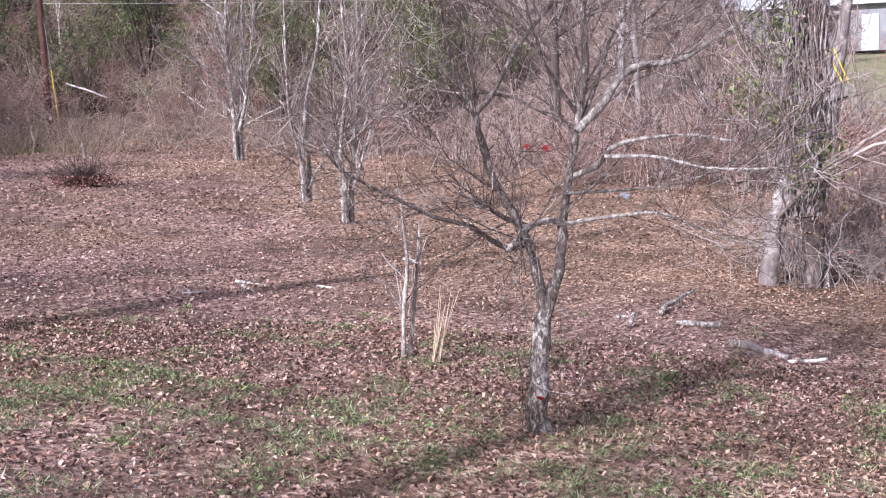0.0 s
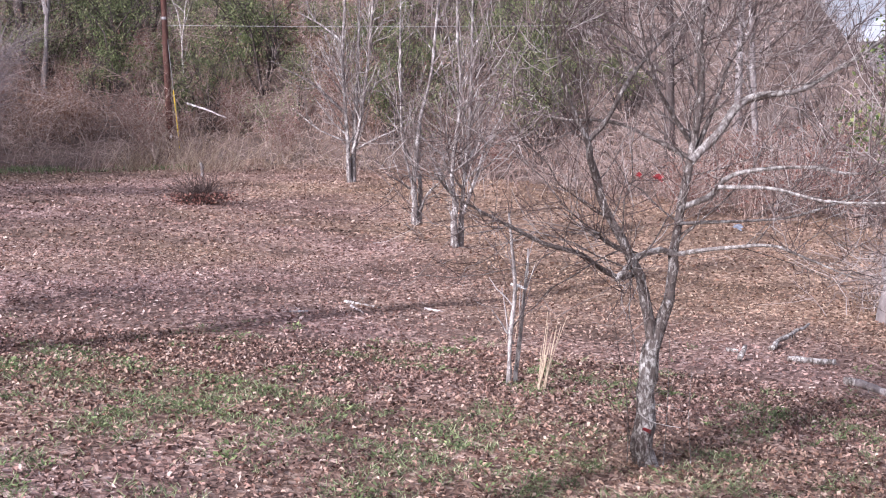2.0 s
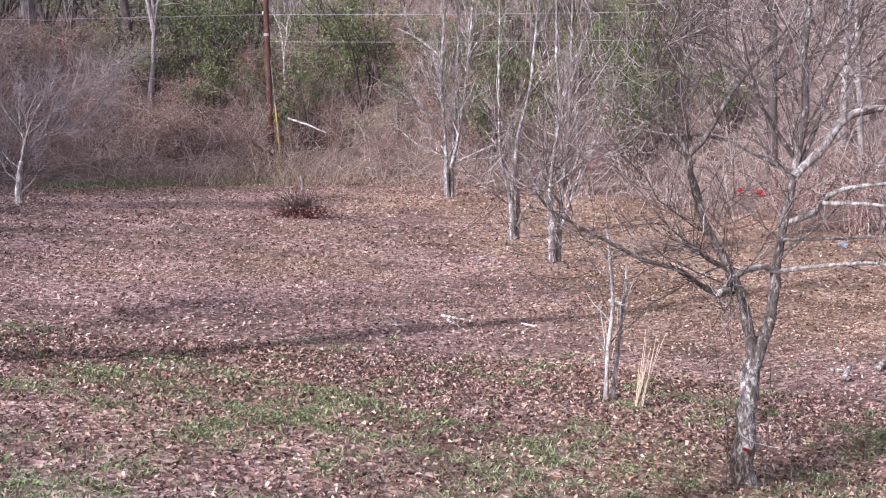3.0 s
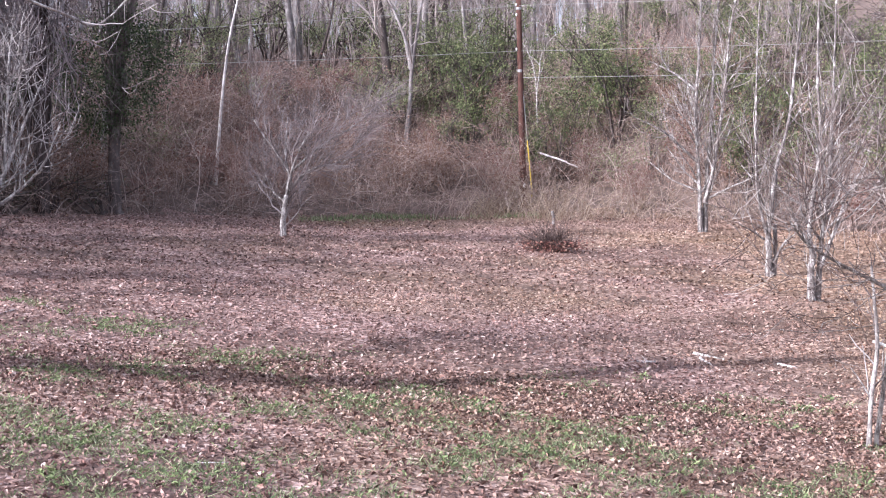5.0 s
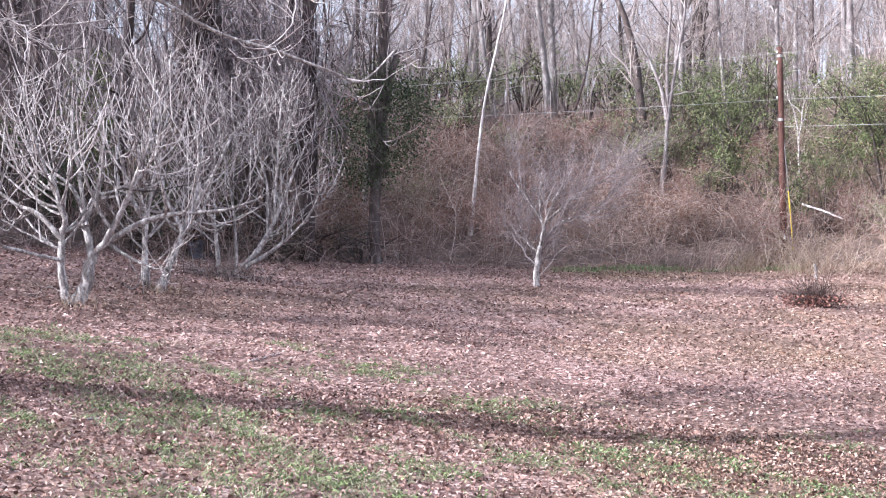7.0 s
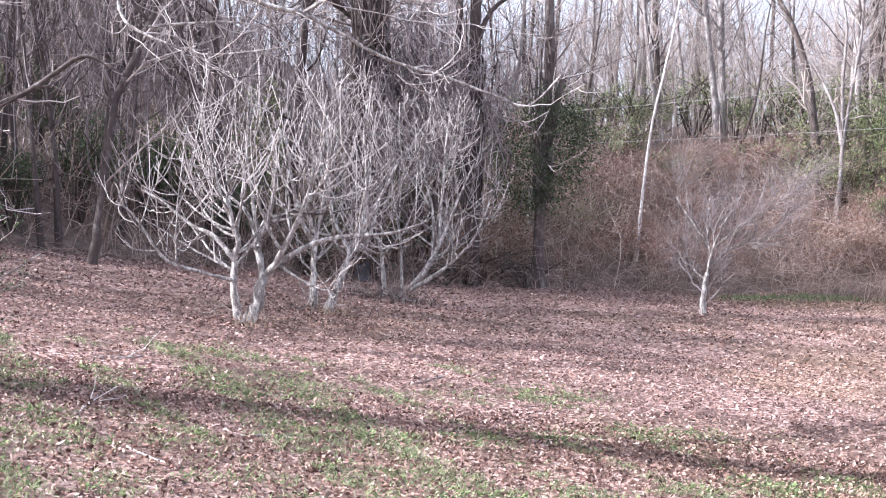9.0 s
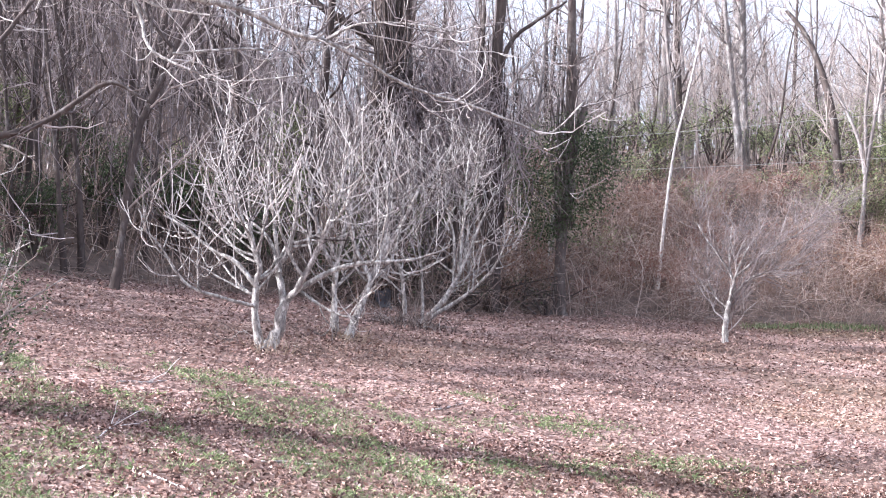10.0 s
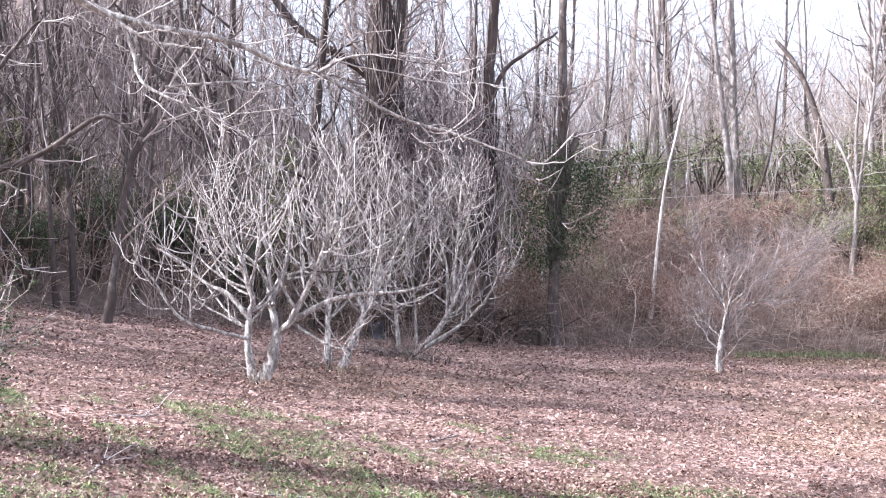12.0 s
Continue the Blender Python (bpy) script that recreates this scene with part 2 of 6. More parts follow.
def unit(a):
    return a / (np.linalg.norm(a, axis=-1, keepdims=True) + 1e-9)


def spline(points, k):
    """k places along a smooth curve through a few points."""
    p = np.asarray(points, float)
    p = np.vstack([2 * p[0] - p[1], p, 2 * p[-1] - p[-2]])
    s = np.linspace(0, len(p) - 3 - 1e-6, k)
    i = s.astype(int)
    f = (s - i)[:, None]
    a, b, c, d = p[i], p[i + 1], p[i + 2], p[i + 3]
    return 0.5 * (2 * b + (c - a) * f + (2 * a - 5 * b + 4 * c - d) * f ** 2 + (3 * b - a - 3 * c + d) * f ** 3)


def tubes(P, R, sides, cap=False):
    """Vertices and faces of tapered round stems: P (n, k, 3) middles, R (n, k) radii."""
    n, k, _ = P.shape
    T = unit(np.gradient(P, axis=1))
    ref = np.where(np.abs(unit(P[:, -1] - P[:, 0])[:, 2:3]) > 0.8, (1.0, 0.13, 0.0), (0.1, 0.0, 1.0))[:, None, :]
    A = unit(np.cross(T, np.broadcast_to(ref, T.shape)))
    B = np.cross(T, A)
    if cap:
        P, R, A, B, k = (np.concatenate([P, P[:, -1:]], 1), np.concatenate([R, R[:, -1:] * 0.02], 1),
                         np.concatenate([A, A[:, -1:]], 1), np.concatenate([B, B[:, -1:]], 1), k + 1)
    ang = np.arange(sides) * 2 * np.pi / sides
    V = P[:, :, None] + R[:, :, None, None] * (np.cos(ang)[None, None, :, None] * A[:, :, None] + np.sin(ang)[None, None, :, None] * B[:, :, None])
    i, j = np.meshgrid(np.arange(k - 1), np.arange(sides), indexing="ij")
    j2 = (j + 1) % sides
    q = np.stack([i * sides + j, i * sides + j2, (i + 1) * sides + j2, (i + 1) * sides + j], -1).reshape(-1, 4)
    q = (np.arange(n)[:, None, None] * (k * sides) + q[None]).reshape(-1, 4)
    return V.reshape(-1, 3), q


def merged(pieces):
    vs, qs, o = [], [], 0
    for v, q in pieces:
        vs.append(v)
        qs.append(q + o)
        o += len(v)
    return np.vstack(vs), np.vstack(qs)


def stem(points, r0, r1, k=12, rng=None, rough=0.06, flare=0.0):
    """One stem as P, R with a bunch of knots in its thickness."""
    P = spline(points, k)
    R = np.linspace(r0, r1, k)
    if flare:
        R = R * (1 + flare * np.exp(-np.linspace(0, 9, k)))
    if rng is not None:
        R = R * (1 + rng.normal(0, rough, k))
        P[1:-1] += rng.normal(0, r1 * 0.25, (k - 2, 3))
    return P, R


def grow(rng, P, R, per_m, length, angle=50, up=0.2, tmin=0.2, k=5, thick=0.55, bend=0.2, lo=0.003, pull=(0, 0), kinks=0.0):
    """Side shoots of the stems P, R: so many a metre, curving up by `up` and at random by `bend`."""
    n, K, _ = P.shape
    run = np.linalg.norm(np.diff(P, axis=1), axis=2).sum(1)
    count = rng.poisson(run * per_m)
    idx = np.repeat(np.arange(n), count)
    m = len(idx)
    s = rng.uniform(tmin, 0.99, m)
    i = (s * (K - 1)).astype(int)
    f = (s * (K - 1) - i)[:, None]
    start = P[idx, i] * (1 - f) + P[idx, i + 1] * f
    d = unit(P[idx, i + 1] - P[idx, i])
    rad = R[idx, i]
    side = rng.normal(0, 1, (m, 3))
    side = unit(side - (side * d).sum(1, keepdims=True) * d)
    a = np.radians(rng.normal(angle, 13, m))[:, None]
    go = np.cos(a) * d + np.sin(a) * side
    L = (rng.uniform(*length, m) * (1.15 - 0.5 * s))[:, None, None]
    t = np.linspace(0, 1, k)[None, :, None]
    drift = rng.normal(0, bend, (m, 3)) + np.array([pull[0], pull[1], up])
    kink = rng.normal(0, kinks or 0.02 + 0.06 * bend, (m, k, 3)) * t
    Q = start[:, None] + L * (t * go[:, None] + t * t * drift[:, None] + kink)
    r0 = np.maximum(np.minimum(rad * thick, L[:, 0, 0] * 0.02 + 0.002), lo)
    return Q, np.maximum(r0[:, None] * np.linspace(1, 0.4, k)[None], lo * 0.7)


def resampled(stems, k=12):
    P, R = [], []
    for p, r in stems:
        s = np.linspace(0, len(p) - 1, k)
        P.append(np.stack([np.interp(s, np.arange(len(p)), p[:, c]) for c in range(3)], 1))
        R.append(np.interp(s, np.arange(len(r)), r))
    return np.array(P), np.array(R)


def blades(rng, centres, size, tilt=0.6, fold=0.25, along=None, wide=0.55, ragged=0.085):
    """Leaves as two folded halves: centres (n, 3), size a range of lengths in metres."""
    n = len(centres)
    L = rng.uniform(*size, n)[:, None]
    nrm = unit(np.stack([rng.normal(0, tilt, n), rng.normal(0, tilt, n), np.ones(n)], 1))
    a = unit(np.cross(nrm, unit(rng.normal(0, 1, (n, 3))))) if along is None else unit(along)
    b = unit(np.cross(nrm, a))
    up = np.cross(a, b)
    w = L * wide * rng.uniform(0.7, 1.1, (n, 1))
    curl = rng.uniform(-0.2, 1.0, (n, 1)) * fold * L
    V = np.stack([centres - a * L * 0.5, centres - a * L * 0.12 + b * w * 0.5 + up * curl, centres + a * L * 0.28 + b * w * 0.36 + up * curl * 0.7,
                  centres + a * L * 0.5 + up * curl * 0.4, centres + a * L * 0.28 - b * w * 0.36 + up * curl * 0.7, centres - a * L * 0.12 - b * w * 0.5 + up * curl], 1)
    V = V + rng.normal(0, ragged, V.shape) * L[:, :, None]
    o = np.arange(n)[:, None] * 6
    return V.reshape(-1, 3), np.concatenate([o + np.array([[0, 3, 2, 1]]), o + np.array([[0, 5, 4, 3]])], 0)


def kites(rng, centres, size, wide=0.3):
    """Small far leaves, one kite each."""
    n = len(centres)
    L = rng.uniform(*size, n)[:, None]
    a = unit(rng.normal(0, 1, (n, 3)))
    b = unit(np.cross(a, rng.normal(0, 1, (n, 3))))
    V = np.stack([centres - a * L * 0.5, centres + b * L * wide, centres + a * L * 0.5, centres - b * L * wide], 1)
    return V.reshape(-1, 3), np.arange(4 * n).reshape(n, 4)


def tree(name, base, turn, limbs, label, category, bark_mat, twig_mat, seed, levels, group="", sides=8, sink=0.05, bare_trunk=False, split=False, pale=None, crown=None):
    """A bare tree from a few main stems; levels: rounds of side shoots, as keywords of grow(); crown: x, y, z, width and height of the dome that they stay in."""
    rng = np.random.default_rng(seed)
    x, y = base
    th = thing(name, (x, y, float(ground_z(x, y))), turn, label, category, group)
    main = []
    for i, (kind, r0, r1, pts) in enumerate(limbs):
        if i == 0 and pts[0][2] > 0.0:
            (ax, ay, az), (bx, by, bz) = pts[0], pts[1]
            s = min((az + 0.15) / (bz - az), 1.5)
            pts = [(ax - (bx - ax) * s, ay - (by - ay) * s, -0.15)] + list(pts)
        k = max(8, 3 * len(pts))
        flare = 0.5 if pts[0][2] < 0.1 and r0 > 0.05 else 0.0
        P, R = stem(pts, r0, r1, k, rng, 0.07, flare)
        if flare:
            P[0, 2] -= sink
        if kind != "shoot" and not (bare_trunk and kind == "trunk"):
            main.append((P, R))
        v, q = tubes(P[None], R[None], sides if r0 > 0.04 else 6, cap=True)
        part(kind, mesh_of(kind, v, q, (pale or {}).get(i, bark_mat)), th)
    P, R = resampled(main)
    made = []
    for i, lv in enumerate(levels):
        P, R = grow(rng, P, R, **lv)
        if crown:
            out = np.sqrt((((P[:, -1] - np.array(crown[:3])) / np.array([crown[3], crown[3], crown[4]])) ** 2).sum(1)) + rng.normal(0, 0.06, len(P))
            short = np.clip(1.0 - 1.7 * (out - 0.95), 0.25, 1.0)[:, None, None]
            P = P[:, :1] + (P - P[:, :1]) * short
        if split and i == 0:
            for p, r in zip(P, R):
                v, q = tubes(p[None], r[None], 5)
                part("branch", mesh_of("branch", v, q, bark_mat), th)
        elif len(P):
            made.append(tubes(P, R, 4 if R.max() > 0.011 else 3))
    v, q = merged(made)
    part("twigwork", mesh_of("twigwork", v, q, twig_mat), th)
    return th

# ---- ground: one sheet to the horizon ----
def build_ground():
    near = np.arange(-36, 36.1, 0.6)
    far = np.array([40, 46, 54, 64, 80, 110, 160, 260, 500, 1000, 2500.0])
    xs = np.concatenate([-far[::-1], near, far])
    ys = np.concatenate([-far[::-1] + 20, np.arange(-14, 76.1, 0.6), far[3:] + 20])
    ys = np.unique(ys)
    X, Y = np.meshgrid(xs, ys, indexing="ij")
    rng = np.random.default_rng(3)
    Z = ground_z(X, Y) - np.abs(rng.normal(0, 0.006, X.shape))
    n, m = X.shape
    i, j = np.meshgrid(np.arange(n - 1), np.arange(m - 1), indexing="ij")
    q = np.stack([i * m + j, (i + 1) * m + j, (i + 1) * m + j + 1, i * m + j + 1], -1).reshape(-1, 4)
    me = mesh_of("ground", np.stack([X, Y, Z], -1).reshape(-1, 3), q, SOIL)
    me.materials.append(WOOD_FLOOR)
    me.materials.append(FIELD)
    mx, my = X[:-1, :-1].ravel(), Y[:-1, :-1].ravel()
    kind = (past_edge(mx, my) + rng.normal(0, 0.5, mx.shape) > 1.5).astype(np.int32)
    kind[(mx > 35) & (my > 36) & (my < 90) & (mx < 75) & (my < 0.25 * mx + 46)] = 2
    me.polygons.foreach_set("material_index", kind)
    ob = new("ground", me)
    tagged(ob, "brown leaf-strewn meadow ground rising to a wooded bank", "ground", kind="structure")


build_ground()


def scatter(rng, n, r0, r1, a0=-46, a1=52):
    """Places on the ground in a sector of the plan, even by area."""
    r = np.sqrt(rng.uniform(r0 ** 2, r1 ** 2, n))
    a = np.radians(rng.uniform(a0, a1, n))
    x, y = r * np.sin(a), r * np.cos(a)
    return x, y, ground_z(x, y)


def patches(x, y, w, seed):
    """A smooth field between about -1 and 1, for where things gather."""
    return (np.sin(x * w + seed) * np.cos(y * w * 1.3 + 2 * seed) + np.sin((x + y) * w * 0.6 + 3 * seed) + 0.6 * np.sin(x * w * 2.3 - y * w * 1.9 + seed)) / 2.2


def stuff(name, pieces, mat, label, category):
    v, q = pieces
    return tagged(new(name, mesh_of(name, v, q, mat)), label, category, kind="stuff")


def flakes(rng, c, size):
    """Far leaves, one tilted kite each."""
    n = len(c)
    L = rng.uniform(*size, n)[:, None]
    a = unit(np.stack([rng.normal(0, 1, n), rng.normal(0, 1, n), rng.normal(0, 0.35, n)], 1))
    b = unit(np.stack([-a[:, 1], a[:, 0], rng.normal(0, 0.7, n)], 1))
    V = np.stack([c - a * L * 0.5, c + b * L * 0.24, c + a * L * 0.5, c - b * L * 0.24], 1) + rng.normal(0, 0.06, (n, 4, 3)) * L[:, :, None]
    return V.reshape(-1, 3), np.arange(4 * n).reshape(n, 4)


def grassy(x, y):
    """How thick the grass stands, up to about 1: in patches in the near meadow."""
    r = np.hypot(x, y)
    return 0.75 * patches(x, y, 6.3, 2.0) + 0.6 * patches(y, -x, 2.9, 7.0) + 0.65 * patches(x, y, 1.7, 4.0) + 0.34 - 1.6 * (np.clip(r - 11.5 - 2.8 * np.clip((-x - 1) / 4, 0, 1), 0, 20) / 8.0) ** 2 - 0.15 * (x > 3)


def litter():
    rng = np.random.default_rng(11)
    for name, n, r0, r1, size in (("fallen_leaves", 105000, 7, 16.5, (0.024, 0.07)), ("fallen_leaves", 125000, 14, 26, (0.035, 0.085)), ("fallen_leaves", 135000, 26, 48, (0.05, 0.12))):
        x, y, z = scatter(rng, n, r0, r1)
        keep = (past_edge(x, y) < 2.5) & (rng.uniform(0, 1, n) < 0.92 + 0.2 * patches(x, y, 0.5, 1.0))
        keep &= rng.uniform(0, 1, n) < 0.72 + 0.28 * ease((np.hypot(x, y) - 11) / 5) - 0.38 * (grassy(x, y) > 0.4)
        c = np.stack([x, y, z + rng.uniform(0.0, 0.035, n)], 1)[keep]
        stuff(name, blades(rng, c, size, 0.75, 0.6, wide=0.46, ragged=0.11) if r0 < 10 else flakes(rng, c, size), LITTER, "dry fallen brown oak leaves strewn over the meadow", "leaf litter")

    x, y, z = scatter(rng, 15000, 0.3, 9, 52, 314)
    stuff("fallen_leaves", flakes(rng, np.stack([x, y, z + rng.uniform(0, 0.03, len(x))], 1), (0.04, 0.09)), LITTER, "dry fallen brown oak leaves strewn over the meadow", "leaf litter")
    x, y, z = scatter(rng, 7000, 0.3, 7, -46, 52)
    stuff("fallen_leaves", flakes(rng, np.stack([x, y, z + rng.uniform(0, 0.03, len(x))], 1), (0.04, 0.09)), LITTER, "dry fallen brown oak leaves strewn over the meadow", "leaf litter")


litter()


def grass():
    rng = np.random.default_rng(12)
    x, y, z = scatter(rng, 290000, 7.5, 20)
    keep = rng.uniform(0, 1, len(x)) < grassy(x, y)
    c = np.stack([x, y, z], 1)[keep]
    n = len(c)
    h = rng.uniform(0.02, 0.06, n)[:, None]
    lean = np.stack([rng.normal(0, 1.1, n), rng.normal(0, 1.1, n), np.ones(n)], 1)
    side = unit(np.stack([rng.normal(0, 1, n), rng.normal(0, 1, n), np.zeros(n)], 1)) * 0.006
    V = np.stack([c - side, c + side, c + lean * h + side * 0.3, c + lean * h - side * 0.3], 1)
    stuff("grass", (V.reshape(-1, 3), np.arange(4 * n).reshape(n, 4)), GRASS, "short green winter grass in thin patches", "grass")


grass()


def weeds():
    """Low rosettes of bright green weeds among the leaves."""
    rng = np.random.default_rng(13)
    x, y, z = scatter(rng, 6200, 8, 20)
    keep = rng.uniform(0, 1, len(x)) < 0.6 * grassy(x, y)
    c = np.stack([x, y, z + 0.015], 1)[keep]
    m = 14
    a = rng.uniform(0, 2 * np.pi, (len(c), m))
    out = np.stack([np.cos(a), np.sin(a), rng.uniform(0.05, 0.7, a.shape)], -1)
    pts = (c[:, None] + out * rng.uniform(0.02, 0.13, (len(c), m, 1))).reshape(-1, 3)
    stuff("weeds", blades(rng, pts, (0.03, 0.065), 0.5, 0.2, along=out.reshape(-1, 3), wide=0.4), WEED, "low bright green weeds between the fallen leaves", "weeds")


weeds()


def edge_grass():
    """Longer green grass in a thin strip where the meadow meets the brush."""
    rng = np.random.default_rng(14)
    n = 3600
    x = rng.uniform(-3, 6, n)
    e = rng.normal(-0.3, 0.55, n)
    y = e + 47.2 - 0.045 * (x - 2) ** 2
    keep = rng.uniform(0, 1, n) < 0.5 + 0.6 * patches(x, y, 1.3, 1.0)
    c = np.stack([x, y, ground_z(x, y)], 1)[keep]
    n = len(c)
    h = rng.uniform(0.05, 0.2, n)[:, None]
    lean = np.stack([rng.normal(0, 0.4, n), rng.normal(0, 0.4, n), np.ones(n)], 1)
    side = unit(np.stack([rng.normal(0, 1, n), rng.normal(0, 1, n), np.zeros(n)], 1)) * 0.012
    V = np.stack([c - side, c + side, c + lean * h + side * 0.3, c + lean * h - side * 0.3], 1)
    stuff("edge_grass", (V.reshape(-1, 3), np.arange(4 * n).reshape(n, 4)), GRASS, "strip of green grass at the foot of the bank", "grass")


edge_grass()


def thicket(name, seed, xy, high, label, mat=BRUSH, thick=(0.006, 0.016), leaves=0, side=2.0, lean=0.55, twig=0.006, droop=(-0.8, 0.05), tall=None, reach=(0.3, 1.0), sway=0.03):
    """Arching bare stems out of the ground at the places xy, with their side twigs."""
    rng = np.random.default_rng(seed)
    x, y = xy
    n = len(x)
    base = np.stack([x, y, ground_z(x, y) - 0.05], 1)
    h = rng.uniform(*high, n)[:, None, None]
    if tall is not None:
        h = h * tall[:, None, None]
    t = np.linspace(0, 1, 5)[None, :, None]
    lean = lean / np.maximum(1, h[:, 0, 0] / 1.5)
    go = np.stack([rng.normal(0, 0.5, n) * lean, rng.normal(0, 0.5, n) * lean, np.ones(n)], 1)[:, None]
    fall = np.stack([rng.uniform(-1.6, 1.6, n) * lean, rng.uniform(-1.6, 1.6, n) * lean, rng.uniform(*droop, n)], 1)[:, None]
    P = base[:, None] + h * (t * go + t * t * fall + rng.normal(0, sway, (n, 5, 3)) * t)
    R = rng.uniform(*thick, n)[:, None] * np.linspace(1, 0.45, 5)[None]
    made = [tubes(P, R, 3)]
    if side:
        Q, S = grow(rng, P, R, side / np.mean(high), reach, 45, 0.1, 0.3, 3, 0.8, 0.3, twig)
        made.append(tubes(Q, S, 3))
    ob = stuff(name, merged(made), mat, label, "brush")
    if leaves:
        pick = rng.integers(0, n, leaves)
        c = P[pick, rng.integers(1, 5, leaves)] + rng.normal(0, 0.25, (leaves, 3))
        stuff("brush_leaves", kites(rng, c, (0.04, 0.10)), BROWN_LEAF, "dead russet leaves clinging to the brush", "leaves")
    return ob


def clumped(seed, n, clumps, e0, e1, x0, x1, spread=0.8):
    """Places past the meadow's edge, gathered round clumps, with a height factor for each."""
    rng = np.random.default_rng(seed)
    cx, ce, ch = rng.uniform(x0, x1, clumps), rng.uniform(e0, e1, clumps), rng.uniform(0.35, 1.9, clumps)
    k = rng.integers(0, clumps, n)
    x = cx[k] + rng.normal(0, spread, n)
    e = np.maximum(ce[k] + rng.normal(0, spread, n), e0)
    return (x, e + (47.2 - 0.045 * (np.clip(x, -32, 34) - 2) ** 2)), ch[k]


xy, tall = clumped(21, 3000, 110, 1.2, 16, -15, 21, 0.8)
thicket("bank_brush", 21, xy, (1.1, 2.8), "dense tangle of bare red-brown brush on the bank", thick=(0.006, 0.015), leaves=34000, side=2.2, twig=0.0055, lean=0.95, droop=(-1.15, 0.0), reach=(0.4, 1.4), tall=tall, sway=0.10)
xy, tall = clumped(22, 1100, 80, 0.3, 3.0, -27, 21)
thicket("edge_brush", 22, xy, (0.5, 1.5), "low bare brown brush along the meadow's edge", thick=(0.006, 0.012), side=1.2, lean=0.9, droop=(-1.1, 0.0), tall=tall)
xy, tall = clumped(23, 2000, 120, 1.0, 20, -31, -11)
thicket("wood_undergrowth", 23, xy, (0.8, 3.2), "bare brown undergrowth between the woodland trees", thick=(0.008, 0.02), leaves=6000, side=1.5, twig=0.008, tall=tall)
xy, tall = clumped(25, 1400, 1300, 14, 60, -16, 20)
thicket("saplings", 25, xy, (3.0, 9.0), "close-grown bare saplings in the woods behind the bank", mat=TWIG_WOOD, thick=(0.012, 0.030), side=5, lean=0.45, twig=0.011, droop=(-0.35, 0.1), reach=(0.6, 2.0), sway=0.07)
xy, tall = clumped(28, 1250, 1100, 26, 72, -40, 20)
thicket("far_saplings", 28, xy, (6.0, 14.0), "hazy bare treetops of the woods far behind the bank", mat=TWIG_WOOD, thick=(0.015, 0.04), side=7, lean=0.6, twig=0.013, droop=(-0.3, 0.1), reach=(1.0, 3.0), sway=0.06)


xy, tall = clumped(26, 1200, 1100, 9, 50, -48, -12)
inside = xy[0] > -0.8 * xy[1]
xy, tall = (xy[0][inside], xy[1][inside]), tall[inside]
thicket("wood_saplings", 26, xy, (3.0, 11.0), "close-grown bare saplings in the shade of the wood", mat=TWIG_SHADED, thick=(0.012, 0.035), side=9, lean=0.6, twig=0.009, droop=(-0.5, 0.1), reach=(0.7, 2.4), sway=0.09)
rng = np.random.default_rng(27)
xr = rng.uniform(17, 42, 1900)
thicket("hillside_brush", 27, (xr, 1.2 * (xr - 14) + np.clip(xr - 24, 0, 60) + 47.2 - 0.045 * (np.clip(xr, -32, 34) - 2) ** 2 + rng.uniform(-3, 20, 1900)), (0.8, 2.6), "pale grey-brown brush on the hillside", mat=TWIG_WOOD, thick=(0.012, 0.03), leaves=2500, side=1.5, twig=0.011)


def right_places(seed, n):
    rng = np.random.default_rng(seed)
    x = rng.uniform(13.5, 34, n)
    y = rng.uniform(17, 46, n)
    ok = (past_edge(x, y) > -2.5 + rng.normal(0, 0.7, n)) | ((x > 14.5) & (y < 24) & (np.hypot(x - 18.4, y - 18.6) < 3.2) & (0.65 * x + 0.76 * y > 24.2))
    return x[ok], y[ok]


thicket("side_brush", 24, right_places(24, 2600), (0.7, 2.4), "tangled grey-brown bare brush beside the meadow", thick=(0.006, 0.014), leaves=7000)


